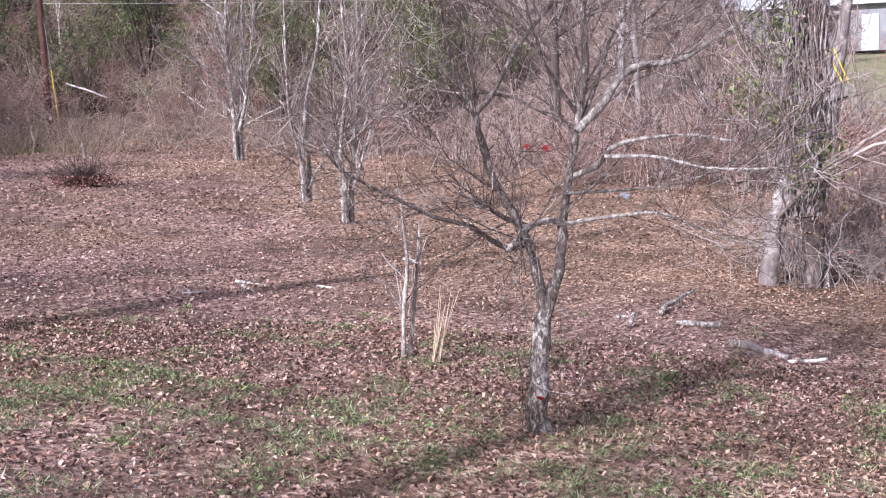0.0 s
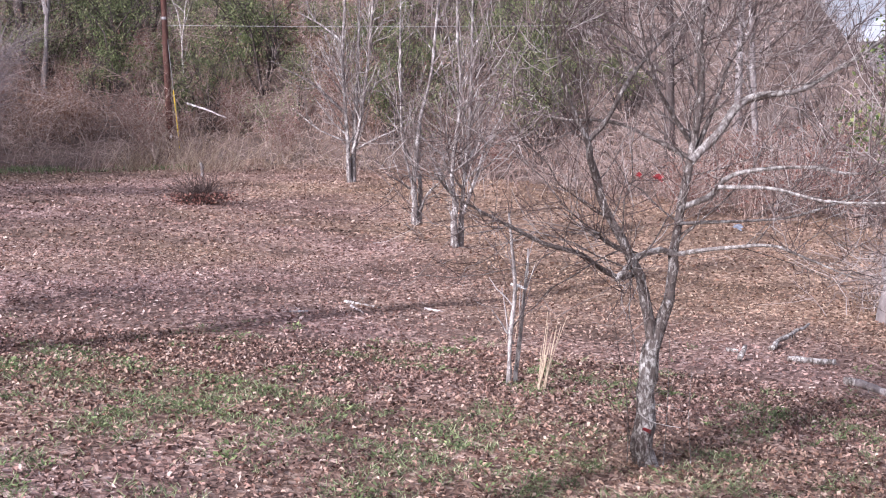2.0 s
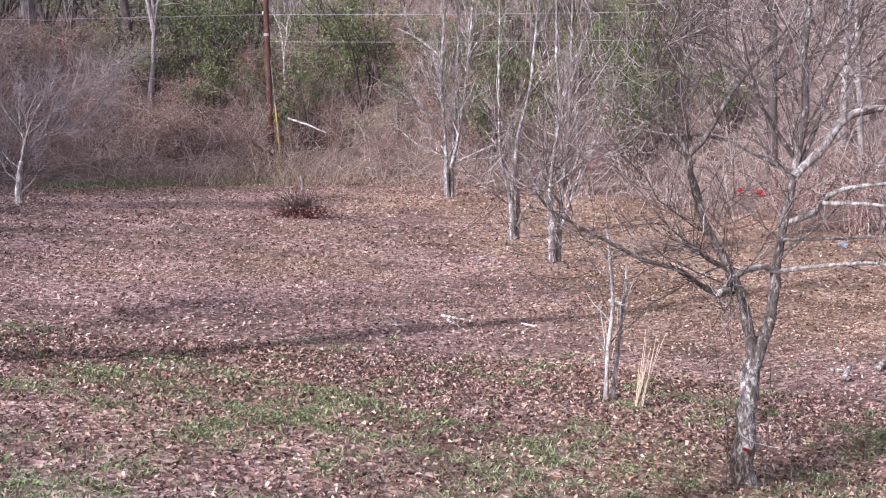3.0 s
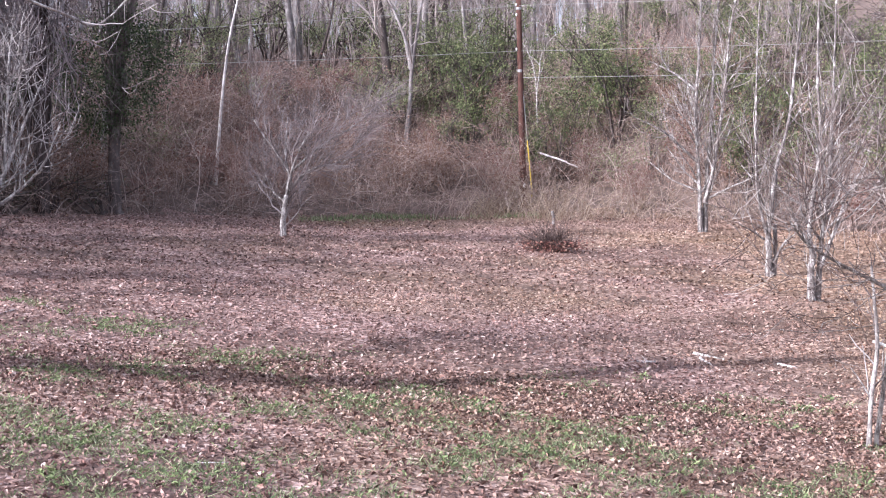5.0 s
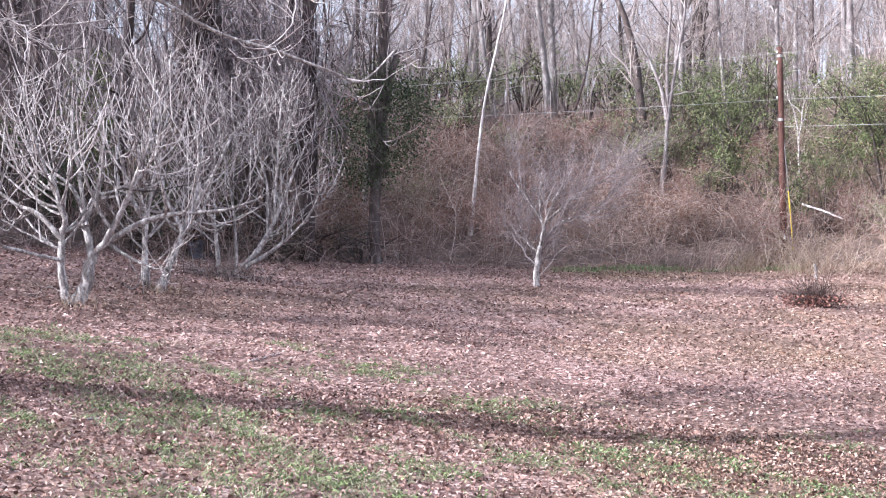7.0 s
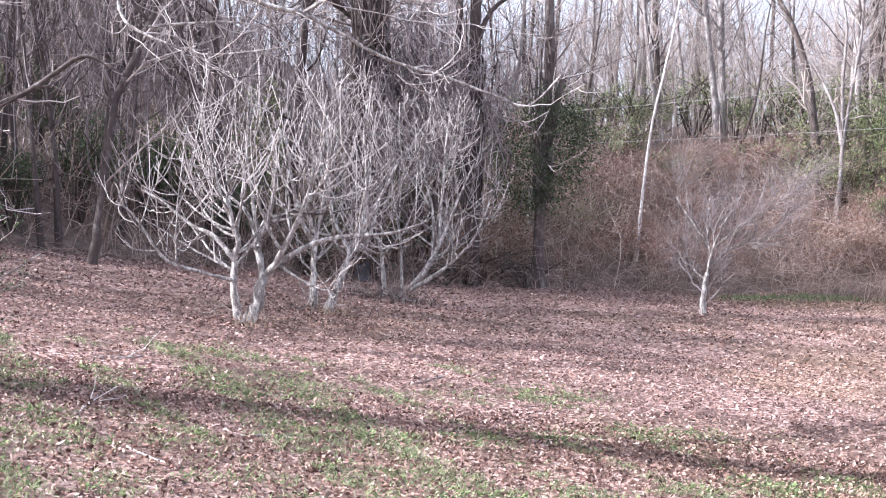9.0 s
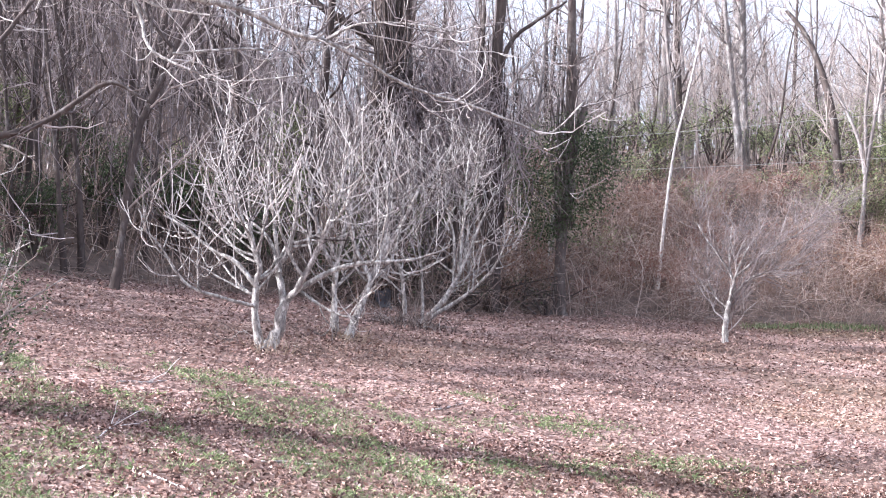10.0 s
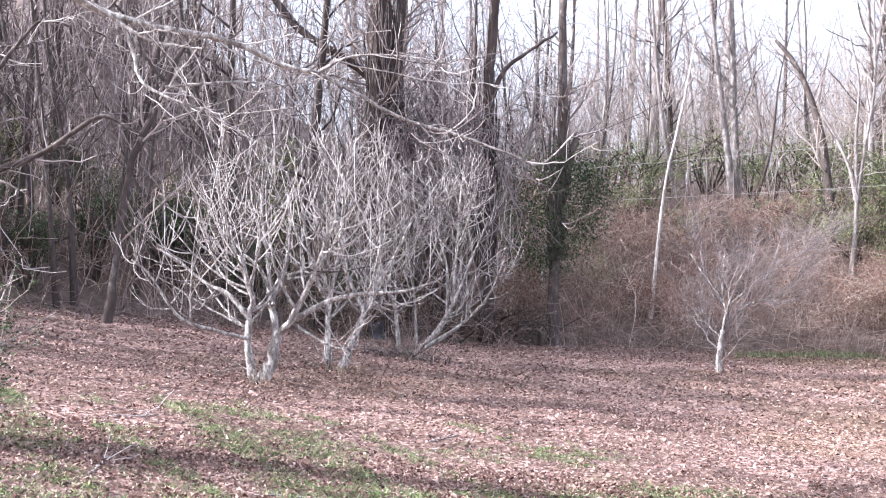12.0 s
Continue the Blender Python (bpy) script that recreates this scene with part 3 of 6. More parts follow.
# ---- utility pole and lines ----
def utility_pole():
    x, y = 5.69, 49.21
    z = float(ground_z(x, y))
    th = thing("utility_pole", (x, y, z), 0, "tall reddish-brown wooden utility pole standing in brush", "utility pole")
    P, R = stem([(0, 0, -0.3), (-0.06, 0, 4), (-0.14, 0, 8.15)], 0.135, 0.105, 10)
    v, q = tubes(P[None], R[None], 14, cap=True)
    part("shaft", mesh_of("shaft", v, q, POLE_WOOD), th)
    for h, r in ((7.8, 0.112), (5.35, 0.121)):
        P, R = stem([(-0.14 * h / 8, 0, h - 0.05), (-0.14 * h / 8, 0, h + 0.05)], r, r, 4)
        v, q = tubes(P[None], R[None], 14, cap=True)
        part("band", mesh_of("band", v, q, STEEL), th, "galvanised steel band")
    for h in (7.95, 7.55, 6.2):
        bm = bmesh.new()
        bmesh.ops.create_uvsphere(bm, u_segments=10, v_segments=8, radius=0.045)
        bmesh.ops.scale(bm, vec=(0.8, 0.8, 1.3), verts=bm.verts)
        bmesh.ops.translate(bm, vec=(-0.24, -0.08, h), verts=bm.verts)
        part("insulator", bm_mesh("insulator", bm, WHITE_TIE), th, "white insulator")
    P, R = stem([(0.02, -0.13, 0.75), (0.02, -0.13, 0.9)], 0.05, 0.05, 3)
    v, q = tubes(P[None], R[None], 8, cap=True)
    part("tag", mesh_of("tag", v, q, WHITE_TIE), th, "small white tag")
    P, R = stem([(-0.10, 0, 6.0), (0.34, -0.3, 0.1)], 0.012, 0.012, 4)
    v, q = tubes(P[None], R[None], 5)
    part("guy_wire", mesh_of("guy_wire", v, q, STEEL), th)
    P, R = stem([(0.155, -0.17, 2.6), (0.32, -0.29, 0.35)], 0.022, 0.024, 4)
    v, q = tubes(P[None], R[None], 8, cap=True)
    part("guy_guard", mesh_of("guy_guard", v, q, YELLOW), th, "yellow plastic guard on the guy wire")


utility_pole()


def power_line(a, b, sag, r, label):
    t = np.linspace(0, 1, 24)[:, None]
    P = np.array(a) * (1 - t) + np.array(b) * t
    P[:, 2] -= sag * 4 * t[:, 0] * (1 - t[:, 0])
    v, q = tubes(P[None], np.full((1, 24), r), 5)
    tagged(new("power_line", mesh_of("power_line", v, q, WIRE)), label, "power line", "lines on the pole")


for a, b, sag in (((5.49, 49.15, 10.69), (-30, 57, 10.2), 0.3), ((5.6, 49.15, 8.91), (-30, 52, 8.6), 0.25), ((5.49, 49.15, 10.69), (40, 33.3, 10.4), 0.3),
                  ((5.6, 49.15, 8.91), (40, 33.3, 8.7), 0.3), ((5.64, 49.15, 7.86), (40, 33.3, 7.7), 0.3)):
    power_line(a, b, sag, 0.008, "thin grey power line strung to the wooden pole")

# ---- fruit trees of the meadow ----
FINE = [dict(per_m=7.0, length=(0.5, 1.9), angle=52, up=0.24, tmin=0.32, k=7, thick=0.22, bend=0.22, lo=0.0046),
        dict(per_m=8.0, length=(0.2, 0.8), angle=46, up=0.2, k=5, thick=0.6, bend=0.2, lo=0.0039),
        dict(per_m=5.0, length=(0.1, 0.32), angle=45, up=0.15, k=3, thick=0.75, bend=0.15, lo=0.0024)]
tree("apple_tree", (5.57, 10.40), -28.1, [
        ("trunk", 0.102, 0.082, [(0.00, 0.00, -0.04), (-0.02, 0.00, 0.36), (0.02, 0.00, 0.75), (0.08, 0.00, 1.20)]),
        ("limb", 0.058, 0.028, [(0.07, 0.00, 1.13), (-0.01, -0.05, 1.58), (-0.07, -0.10, 1.85), (-0.22, -0.15, 2.16), (-0.40, -0.20, 2.51), (-0.49, -0.25, 2.83), (-0.53, -0.30, 3.06)]),
        ("limb", 0.028, 0.008, [(-0.53, -0.30, 3.06), (-0.68, -0.35, 3.40), (-0.76, -0.40, 3.71), (-0.82, -0.45, 4.11), (-0.91, -0.50, 4.51)]),
        ("limb", 0.028, 0.008, [(-0.53, -0.30, 3.06), (-0.34, -0.20, 3.29), (-0.18, -0.10, 3.60), (0.04, 0.00, 3.88), (0.25, 0.10, 4.12), (0.45, 0.20, 4.38)]),
        ("limb", 0.061, 0.022, [(0.08, 0.00, 1.16), (0.19, 0.04, 1.51), (0.25, 0.09, 1.83), (0.29, 0.13, 2.25), (0.43, 0.17, 2.95), (0.51, 0.21, 3.59), (0.51, 0.26, 4.12), (0.57, 0.30, 4.86)]),
        ("limb", 0.031, 0.008, [(-0.12, -0.05, 1.82), (-0.28, -0.20, 1.81), (-0.61, -0.35, 2.04), (-0.91, -0.50, 2.14), (-1.25, -0.65, 2.33), (-1.48, -0.80, 2.47), (-1.71, -0.95, 2.63), (-1.83, -1.10, 2.83)]),
        ("limb", 0.034, 0.029, [(0.28, 0.10, 1.99), (0.10, 0.00, 2.04), (-0.07, -0.10, 1.99), (-0.17, -0.20, 1.89), (-0.26, -0.30, 1.79)]),
        ("limb", 0.026, 0.006, [(0.26, 0.10, 1.99), (0.65, -0.15, 2.07), (1.09, -0.40, 2.12), (1.32, -0.65, 2.05), (1.72, -0.90, 1.89)]),
        ("limb", 0.032, 0.008, [(0.31, 0.10, 2.42), (0.59, 0.01, 2.55), (0.74, -0.07, 2.72), (1.02, -0.16, 2.79), (1.48, -0.24, 2.81), (1.77, -0.33, 2.75), (2.06, -0.41, 2.80), (2.34, -0.50, 2.99)]),
        ("limb", 0.046, 0.012, [(0.41, 0.10, 2.87), (0.69, 0.20, 3.15), (0.81, 0.30, 3.34), (1.03, 0.40, 3.48), (1.42, 0.50, 3.52), (1.76, 0.60, 3.70), (2.10, 0.70, 3.91), (2.40, 0.80, 4.15)]),
        ("limb", 0.02, 0.006, [(0.29, 0.05, 2.29), (0.73, 0.29, 2.29), (1.35, 0.53, 2.31), (1.88, 0.76, 2.45), (2.48, 1.00, 2.59)]),
        ("limb", 0.02, 0.006, [(0.65, -0.30, 2.64), (1.09, -0.55, 2.63), (1.50, -0.80, 2.53), (1.94, -1.05, 2.52), (2.22, -1.30, 2.57)]),
        ("limb", 0.026, 0.008, [(0.47, 0.20, 2.97), (0.65, 0.30, 3.43), (0.79, 0.40, 3.80), (1.00, 0.50, 4.12), (1.12, 0.60, 4.45)]),
        ("limb", 0.024, 0.006, [(0.40, 0.20, 2.90), (0.04, 0.34, 3.10), (-0.34, 0.48, 3.26), (-0.79, 0.62, 3.29), (-1.25, 0.76, 3.40), (-1.61, 0.90, 3.56)]),
        ("limb", 0.024, 0.006, [(0.44, 0.20, 3.00), (0.23, -0.02, 3.33), (0.08, -0.25, 3.58), (-0.01, -0.47, 3.93), (-0.08, -0.70, 4.25)]),
    ("shoot", 0.007, 0.003, [(0.16, -0.05, 0.0), (0.20, -0.06, 0.6), (0.22, -0.02, 1.25)]),
    ("shoot", 0.006, 0.003, [(-0.18, -0.05, 0.0), (-0.17, -0.08, 0.5), (-0.24, -0.06, 1.0), (-0.33, 0.0, 1.55)]),
    ("shoot", 0.007, 0.003, [(-0.06, -0.16, 0.0), (-0.13, -0.20, 0.25), (-0.19, -0.22, 0.5)]),
    ("shoot", 0.006, 0.003, [(0.42, 0.05, 0.0), (0.40, 0.02, 0.5), (0.43, 0.0, 0.95)])], "bare fruit tree with forked lichen-spotted grey trunk", "tree", BARK_FORK, TWIG_APPLE, 5, FINE, sides=12, bare_trunk=True, split=True, pale={0: BARK_APPLE, **{i: BARK_LICHEN for i in range(6, 12)}})

tree("sapling", (5.48, 13.55), -22.0, [
        ("stem", 0.032, 0.014, [(-0.05, 0.00, -0.01), (-0.02, 0.00, 0.55), (0.04, 0.00, 1.15), (0.00, 0.00, 1.69), (-0.03, 0.00, 2.03)]),
        ("stem", 0.033, 0.014, [(0.03, 0.10, -0.03), (0.09, 0.13, 0.52), (0.16, 0.17, 1.13), (0.20, 0.20, 1.60)]),
        ("stem", 0.012, 0.005, [(0.02, 0.05, 0.47), (-0.12, -0.07, 0.73), (-0.24, -0.20, 0.92)]),
], "two thin pale sapling stems tied together with white cord", "sapling", BARK_FIG, TWIG_FIG, 6,
     [dict(per_m=3.0, length=(0.15, 0.5), angle=30, up=0.3, k=4, thick=0.5, lo=0.003)])

TALL = [dict(per_m=2.8, length=(0.5, 1.7), angle=40, up=0.45, k=6, thick=0.5, bend=0.2, lo=0.006),
        dict(per_m=3.2, length=(0.35, 1.0), angle=45, up=0.25, k=4, thick=0.6, bend=0.2, lo=0.005),
        dict(per_m=2.5, length=(0.2, 0.5), angle=42, up=0.15, k=3, thick=0.7, bend=0.15, lo=0.004)]
for nm, base, turn, seed, limbs in (
    ("tB", (10.74, 41.04), -14.7, 31, [
        ("stem", 0.07, 0.032, [(-0.04, 0.00, -0.04), (-0.09, 0.00, 1.55), (-0.20, 0.00, 3.99), (-0.10, 0.00, 5.86), (-0.01, 0.00, 8.47)]),
        ("stem", 0.085, 0.03, [(0.07, 0.10, -0.02), (0.13, 0.20, 1.36), (0.28, 0.30, 3.44), (0.38, 0.40, 5.51), (0.60, 0.50, 8.34)]),
        ("stem", 0.065, 0.025, [(0.09, -0.10, 0.98), (0.40, -0.28, 2.29), (0.68, -0.45, 4.31), (0.89, -0.62, 6.49), (1.21, -0.80, 8.28)]),
        ("limb", 0.05, 0.012, [(-0.13, 0.00, 2.30), (-1.24, -0.50, 3.33), (-2.23, -1.00, 3.83)]),
        ("limb", 0.05, 0.012, [(-0.12, 0.00, 4.65), (-0.98, 0.40, 5.37), (-1.75, 0.80, 5.81)]),
        ("limb", 0.045, 0.012, [(0.13, 0.00, 1.07), (1.04, -0.50, 1.53), (1.91, -1.00, 1.88)]),
        ("limb", 0.04, 0.01, [(-0.05, 0.00, 1.36), (-0.99, 0.25, 1.75), (-1.94, 0.50, 2.53)]),
]),
    ("tC", (9.95, 31.32), -17.6, 32, [
        ("trunk", 0.078, 0.062, [(-0.01, 0.00, -0.07), (-0.04, 0.00, 0.94), (0.03, 0.00, 1.81)]),
        ("stem", 0.055, 0.022, [(0.03, 0.00, 1.74), (0.16, 0.06, 2.81), (0.44, 0.12, 3.82), (0.58, 0.18, 4.97), (0.72, 0.24, 6.40), (0.81, 0.30, 7.83)]),
        ("stem", 0.04, 0.015, [(-0.10, -0.10, 1.09), (-0.32, -0.18, 2.24), (-0.35, -0.25, 3.67), (-0.32, -0.33, 5.52), (-0.24, -0.40, 7.20)]),
        ("stem", 0.06, 0.05, [(0.07, 0.10, 0.07), (0.13, 0.15, 0.65), (0.12, 0.20, 1.30)]),
        ("limb", 0.035, 0.03, [(0.10, 0.00, 0.33), (0.31, -0.10, 0.77), (0.54, -0.20, 1.03)]),
        ("limb", 0.035, 0.012, [(-0.15, 0.00, 0.94), (-0.46, -0.30, 1.17), (-0.73, -0.60, 1.33)]),
        ("limb", 0.03, 0.01, [(0.12, 0.00, 2.38), (0.52, 0.30, 1.95), (1.08, 0.60, 1.65)]),
]),
    ("tD", (9.54, 27.05), -19.4, 33, [
        ("trunk", 0.085, 0.07, [(-0.02, 0.00, -0.08), (-0.03, 0.00, 0.69), (0.03, 0.00, 1.03)]),
        ("stem", 0.055, 0.022, [(0.01, 0.00, 0.98), (-0.06, -0.04, 1.63), (0.09, -0.08, 2.75), (0.17, -0.12, 3.61), (0.11, -0.16, 4.97), (0.14, -0.20, 7.04)]),
        ("stem", 0.055, 0.022, [(0.11, 0.10, -0.07), (0.18, 0.18, 1.00), (0.27, 0.26, 1.87), (0.39, 0.34, 3.13), (0.45, 0.42, 4.76), (0.52, 0.50, 7.01)]),
        ("limb", 0.05, 0.02, [(0.03, 0.00, 1.00), (-0.15, -0.15, 1.38), (-0.35, -0.30, 1.74)]),
        ("limb", 0.045, 0.012, [(0.18, 0.10, 0.75), (0.51, 0.23, 1.62), (0.75, 0.37, 2.37), (1.17, 0.50, 3.06)]),
]),
):
    tree("bare_tree", base, turn, limbs, "slender bare tree with several upright pale grey stems", "tree", BARK_PALE, TWIG_PALE, seed, TALL, "pale trees along the meadow", split=True)

tree("small_tree", (-2.82, 36.37), 4.4, [
        ("trunk", 0.085, 0.065, [(0.00, 0.00, -0.07), (0.01, 0.00, 0.58), (0.10, 0.00, 1.18)]),
        ("limb", 0.05, 0.012, [(0.10, 0.00, 1.12), (0.24, 0.07, 1.64), (-0.08, 0.15, 2.30), (-0.56, 0.22, 2.97), (-0.83, 0.30, 3.43)]),
        ("limb", 0.05, 0.015, [(0.10, 0.00, 1.12), (0.24, -0.13, 1.80), (0.49, -0.27, 2.45), (0.79, -0.40, 3.01)]),
        ("limb", 0.045, 0.01, [(0.17, 0.00, 1.31), (0.64, -0.12, 1.80), (0.97, -0.25, 1.96), (1.62, -0.38, 2.11), (2.35, -0.50, 2.35)]),
        ("limb", 0.03, 0.008, [(0.01, 0.00, 1.02), (-0.31, 0.20, 1.32), (-0.50, 0.40, 1.79)]),
        ("limb", 0.035, 0.01, [(0.20, 0.00, 1.67), (0.09, 0.30, 2.47), (0.18, 0.60, 3.48)]),
        ("limb", 0.04, 0.008, [(0.29, 0.00, 1.89), (1.15, 0.13, 2.63), (1.99, 0.27, 3.13), (2.84, 0.40, 3.77)]),
], "small bare tree with pale trunk and wind-swept twiggy crown", "tree", BARK_PALE, TWIG_SMALL, 34, pale={0: BARK_FIG}, levels=
     [dict(per_m=5.0, length=(0.6, 1.5), angle=42, up=0.25, k=6, thick=0.5, bend=0.2, lo=0.0065, pull=(0.16, 0)),
      dict(per_m=7.0, length=(0.4, 1.1), angle=38, up=0.22, k=4, thick=0.6, bend=0.18, lo=0.0046, pull=(0.12, 0)),
      dict(per_m=5.5, length=(0.25, 0.8), angle=34, up=0.2, k=3, thick=0.7, bend=0.14, lo=0.0036, pull=(0.1, 0))])

FIG = [dict(per_m=3.1, length=(0.8, 2.3), angle=62, up=0.68, tmin=0.3, k=12, thick=0.55, bend=0.26, lo=0.013, kinks=0.014),
       dict(per_m=2.45, length=(0.4, 1.2), angle=60, up=0.66, tmin=0.25, k=9, thick=0.7, bend=0.26, lo=0.009, kinks=0.016),
       dict(per_m=1.1, length=(0.2, 0.6), angle=54, up=0.55, tmin=0.25, k=6, thick=0.8, bend=0.22, lo=0.0064, kinks=0.016)]
for base, turn, seed, crown, limbs in (
    ((-9.74, 20.75), 25.1, 41, (0.25, 0, 2.55, 2.75, 2.45), [
        ("stem", 0.068, 0.04, [(-0.15, 0.00, -0.01), (-0.26, -0.04, 0.56), (-0.25, -0.08, 1.18), (-0.20, -0.12, 1.49), (-0.32, -0.16, 1.89), (-0.45, -0.20, 2.30)]),
        ("stem", 0.15, 0.085, [(-0.08, 0.00, -0.05), (0.06, 0.00, 0.16), (0.20, 0.00, 0.46), (0.27, 0.00, 0.93)]),
        ("stem", 0.075, 0.02, [(0.25, 0.00, 0.88), (0.18, 0.06, 1.24), (0.13, 0.12, 1.50), (0.35, 0.18, 1.92), (0.46, 0.24, 2.77), (0.41, 0.30, 3.51)]),
        ("limb", 0.075, 0.02, [(0.29, 0.00, 0.88), (0.49, -0.15, 1.14), (0.78, -0.30, 1.70), (0.97, -0.45, 2.21), (1.25, -0.60, 2.92)]),
        ("limb", 0.06, 0.015, [(0.44, 0.00, 1.06), (1.10, -0.10, 1.45), (1.71, -0.20, 1.62), (2.53, -0.30, 1.68), (3.09, -0.40, 1.86)]),
        ("limb", 0.04, 0.012, [(-0.27, -0.10, 0.79), (-0.82, -0.24, 0.92), (-1.41, -0.38, 1.11), (-1.70, -0.52, 1.45), (-1.99, -0.66, 1.89), (-2.29, -0.80, 2.14)]),
        ("limb", 0.05, 0.015, [(-0.24, -0.10, 1.13), (-0.64, 0.05, 1.59), (-1.06, 0.20, 1.79), (-1.58, 0.35, 2.21), (-1.96, 0.50, 2.42)]),
        ("limb", 0.045, 0.015, [(0.14, 0.00, 1.47), (-0.04, 0.27, 2.02), (-0.47, 0.53, 2.45), (-0.80, 0.80, 3.00)]),
        ("limb", 0.035, 0.01, [(0.49, 0.00, 1.11), (0.90, -0.17, 0.83), (1.35, -0.33, 0.63), (1.60, -0.50, 0.69)]),
    ("limb", 0.045, 0.014, [(0.16, 0.0, 1.40), (0.05, 0.30, 2.3), (-0.08, 0.40, 3.3), (-0.05, 0.45, 4.1)]),
    ("limb", 0.045, 0.014, [(0.52, 0.0, 1.20), (0.98, 0.20, 2.1), (1.30, 0.35, 3.1), (1.42, 0.40, 3.9)]),
    ("limb", 0.040, 0.012, [(-0.30, -0.1, 1.80), (-0.62, 0.0, 2.6), (-0.85, 0.1, 3.4), (-0.90, 0.1, 3.9)])]),
    ((-9.95, 24.85), 21.8, 42, (0.35, 0, 2.9, 2.5, 2.5), [
        ("stem", 0.08, 0.055, [(-0.13, 0.00, -0.01), (-0.19, 0.00, 0.80), (-0.16, 0.00, 1.46)]),
        ("stem", 0.085, 0.025, [(0.11, 0.00, -0.01), (0.34, 0.04, 0.57), (0.62, 0.08, 1.29), (0.84, 0.12, 1.78), (1.26, 0.16, 2.52), (1.64, 0.20, 3.33)]),
        ("limb", 0.06, 0.02, [(-0.15, 0.00, 1.40), (-0.49, -0.13, 1.99), (-0.67, -0.27, 2.82), (-0.80, -0.40, 3.64)]),
        ("limb", 0.05, 0.015, [(0.59, 0.00, 1.23), (0.23, 0.17, 2.02), (0.14, 0.33, 2.88), (0.33, 0.50, 3.89)]),
    ("limb", 0.045, 0.014, [(-0.16, 0.0, 1.40), (0.02, 0.10, 2.5), (0.10, 0.10, 3.6), (0.0, 0.10, 4.5)]),
    ("limb", 0.045, 0.014, [(0.84, 0.12, 1.78), (0.95, 0.20, 2.9), (0.85, 0.25, 3.9), (0.95, 0.30, 4.6)])]),
    ((-10.15, 30.3), 18.2, 48, (0.6, 0, 3.1, 2.4, 2.6), [
        ("stem", 0.07, 0.03, [(-0.23, 0.00, 0.03), (-0.30, -0.05, 0.89), (-0.46, -0.10, 1.61), (-0.92, -0.15, 1.82), (-1.22, -0.20, 2.40)]),
        ("stem", 0.085, 0.02, [(0.07, 0.00, 0.00), (0.69, 0.05, 0.65), (1.13, 0.10, 1.41), (1.56, 0.15, 2.45), (2.03, 0.20, 3.57)]),
        ("limb", 0.06, 0.015, [(0.26, 0.00, 0.18), (1.27, -0.13, 0.83), (1.99, -0.27, 1.56), (2.43, -0.40, 2.58)]),
        ("limb", 0.045, 0.012, [(0.98, 0.10, 1.19), (0.98, 0.23, 2.30), (0.75, 0.37, 3.35), (0.81, 0.50, 4.41)]),
        ("limb", 0.045, 0.014, [(0.20, 0.0, 0.20), (0.14, 0.1, 1.6), (-0.12, 0.2, 3.3), (-0.2, 0.2, 4.9)]),
        ("limb", 0.045, 0.014, [(1.13, 0.1, 1.41), (1.22, 0.15, 2.8), (1.30, 0.2, 4.1), (1.42, 0.2, 5.0)]),
]),
):
    tree("fig_tree", base, turn, limbs, "bare pale-barked fig tree with several low crooked stems and upcurved twigs", "tree", BARK_FIG, TWIG_FIG, seed, FIG, "fig trees in a row", split=True, crown=crown)


def fig_feet():
    """Dead shoots standing in a drift of leaves round the foot of each fig."""
    rng = np.random.default_rng(57)
    feet = ((-9.99, 20.74, 0.55, 26), (-9.9, 24.71, 0.6, 26), (-10.2, 30.3, 0.6, 240))
    x = np.concatenate([rng.normal(fx, w, n) for fx, fy, w, n in feet])
    y = np.concatenate([rng.normal(fy - 0.15, w * 0.7, n) for fx, fy, w, n in feet])
    thicket("dead_shoots", 58, (x, y), (0.15, 0.75), "thin dead brown shoots round the feet of the fig trees", mat=TWIG_APPLE, thick=(0.005, 0.012), side=1.6, twig=0.005, reach=(0.1, 0.3))
    x = np.concatenate([rng.normal(fx, w * 0.8, 700) for fx, fy, w, n in feet])
    y = np.concatenate([rng.normal(fy, w * 0.8, 700) for fx, fy, w, n in feet])
    pile = np.concatenate([np.exp(-((x[i * 700:i * 700 + 700] - f[0]) ** 2 + (y[i * 700:i * 700 + 700] - f[1]) ** 2) / f[2] ** 2) for i, f in enumerate(feet)])
    c = np.stack([x, y, ground_z(x, y) + rng.uniform(0, 0.13, len(x)) * pile], 1)
    stuff("drifted_leaves", flakes(rng, c, (0.05, 0.11)), LITTER, "dry brown leaves drifted against the fig stems", "leaf litter")


fig_feet()


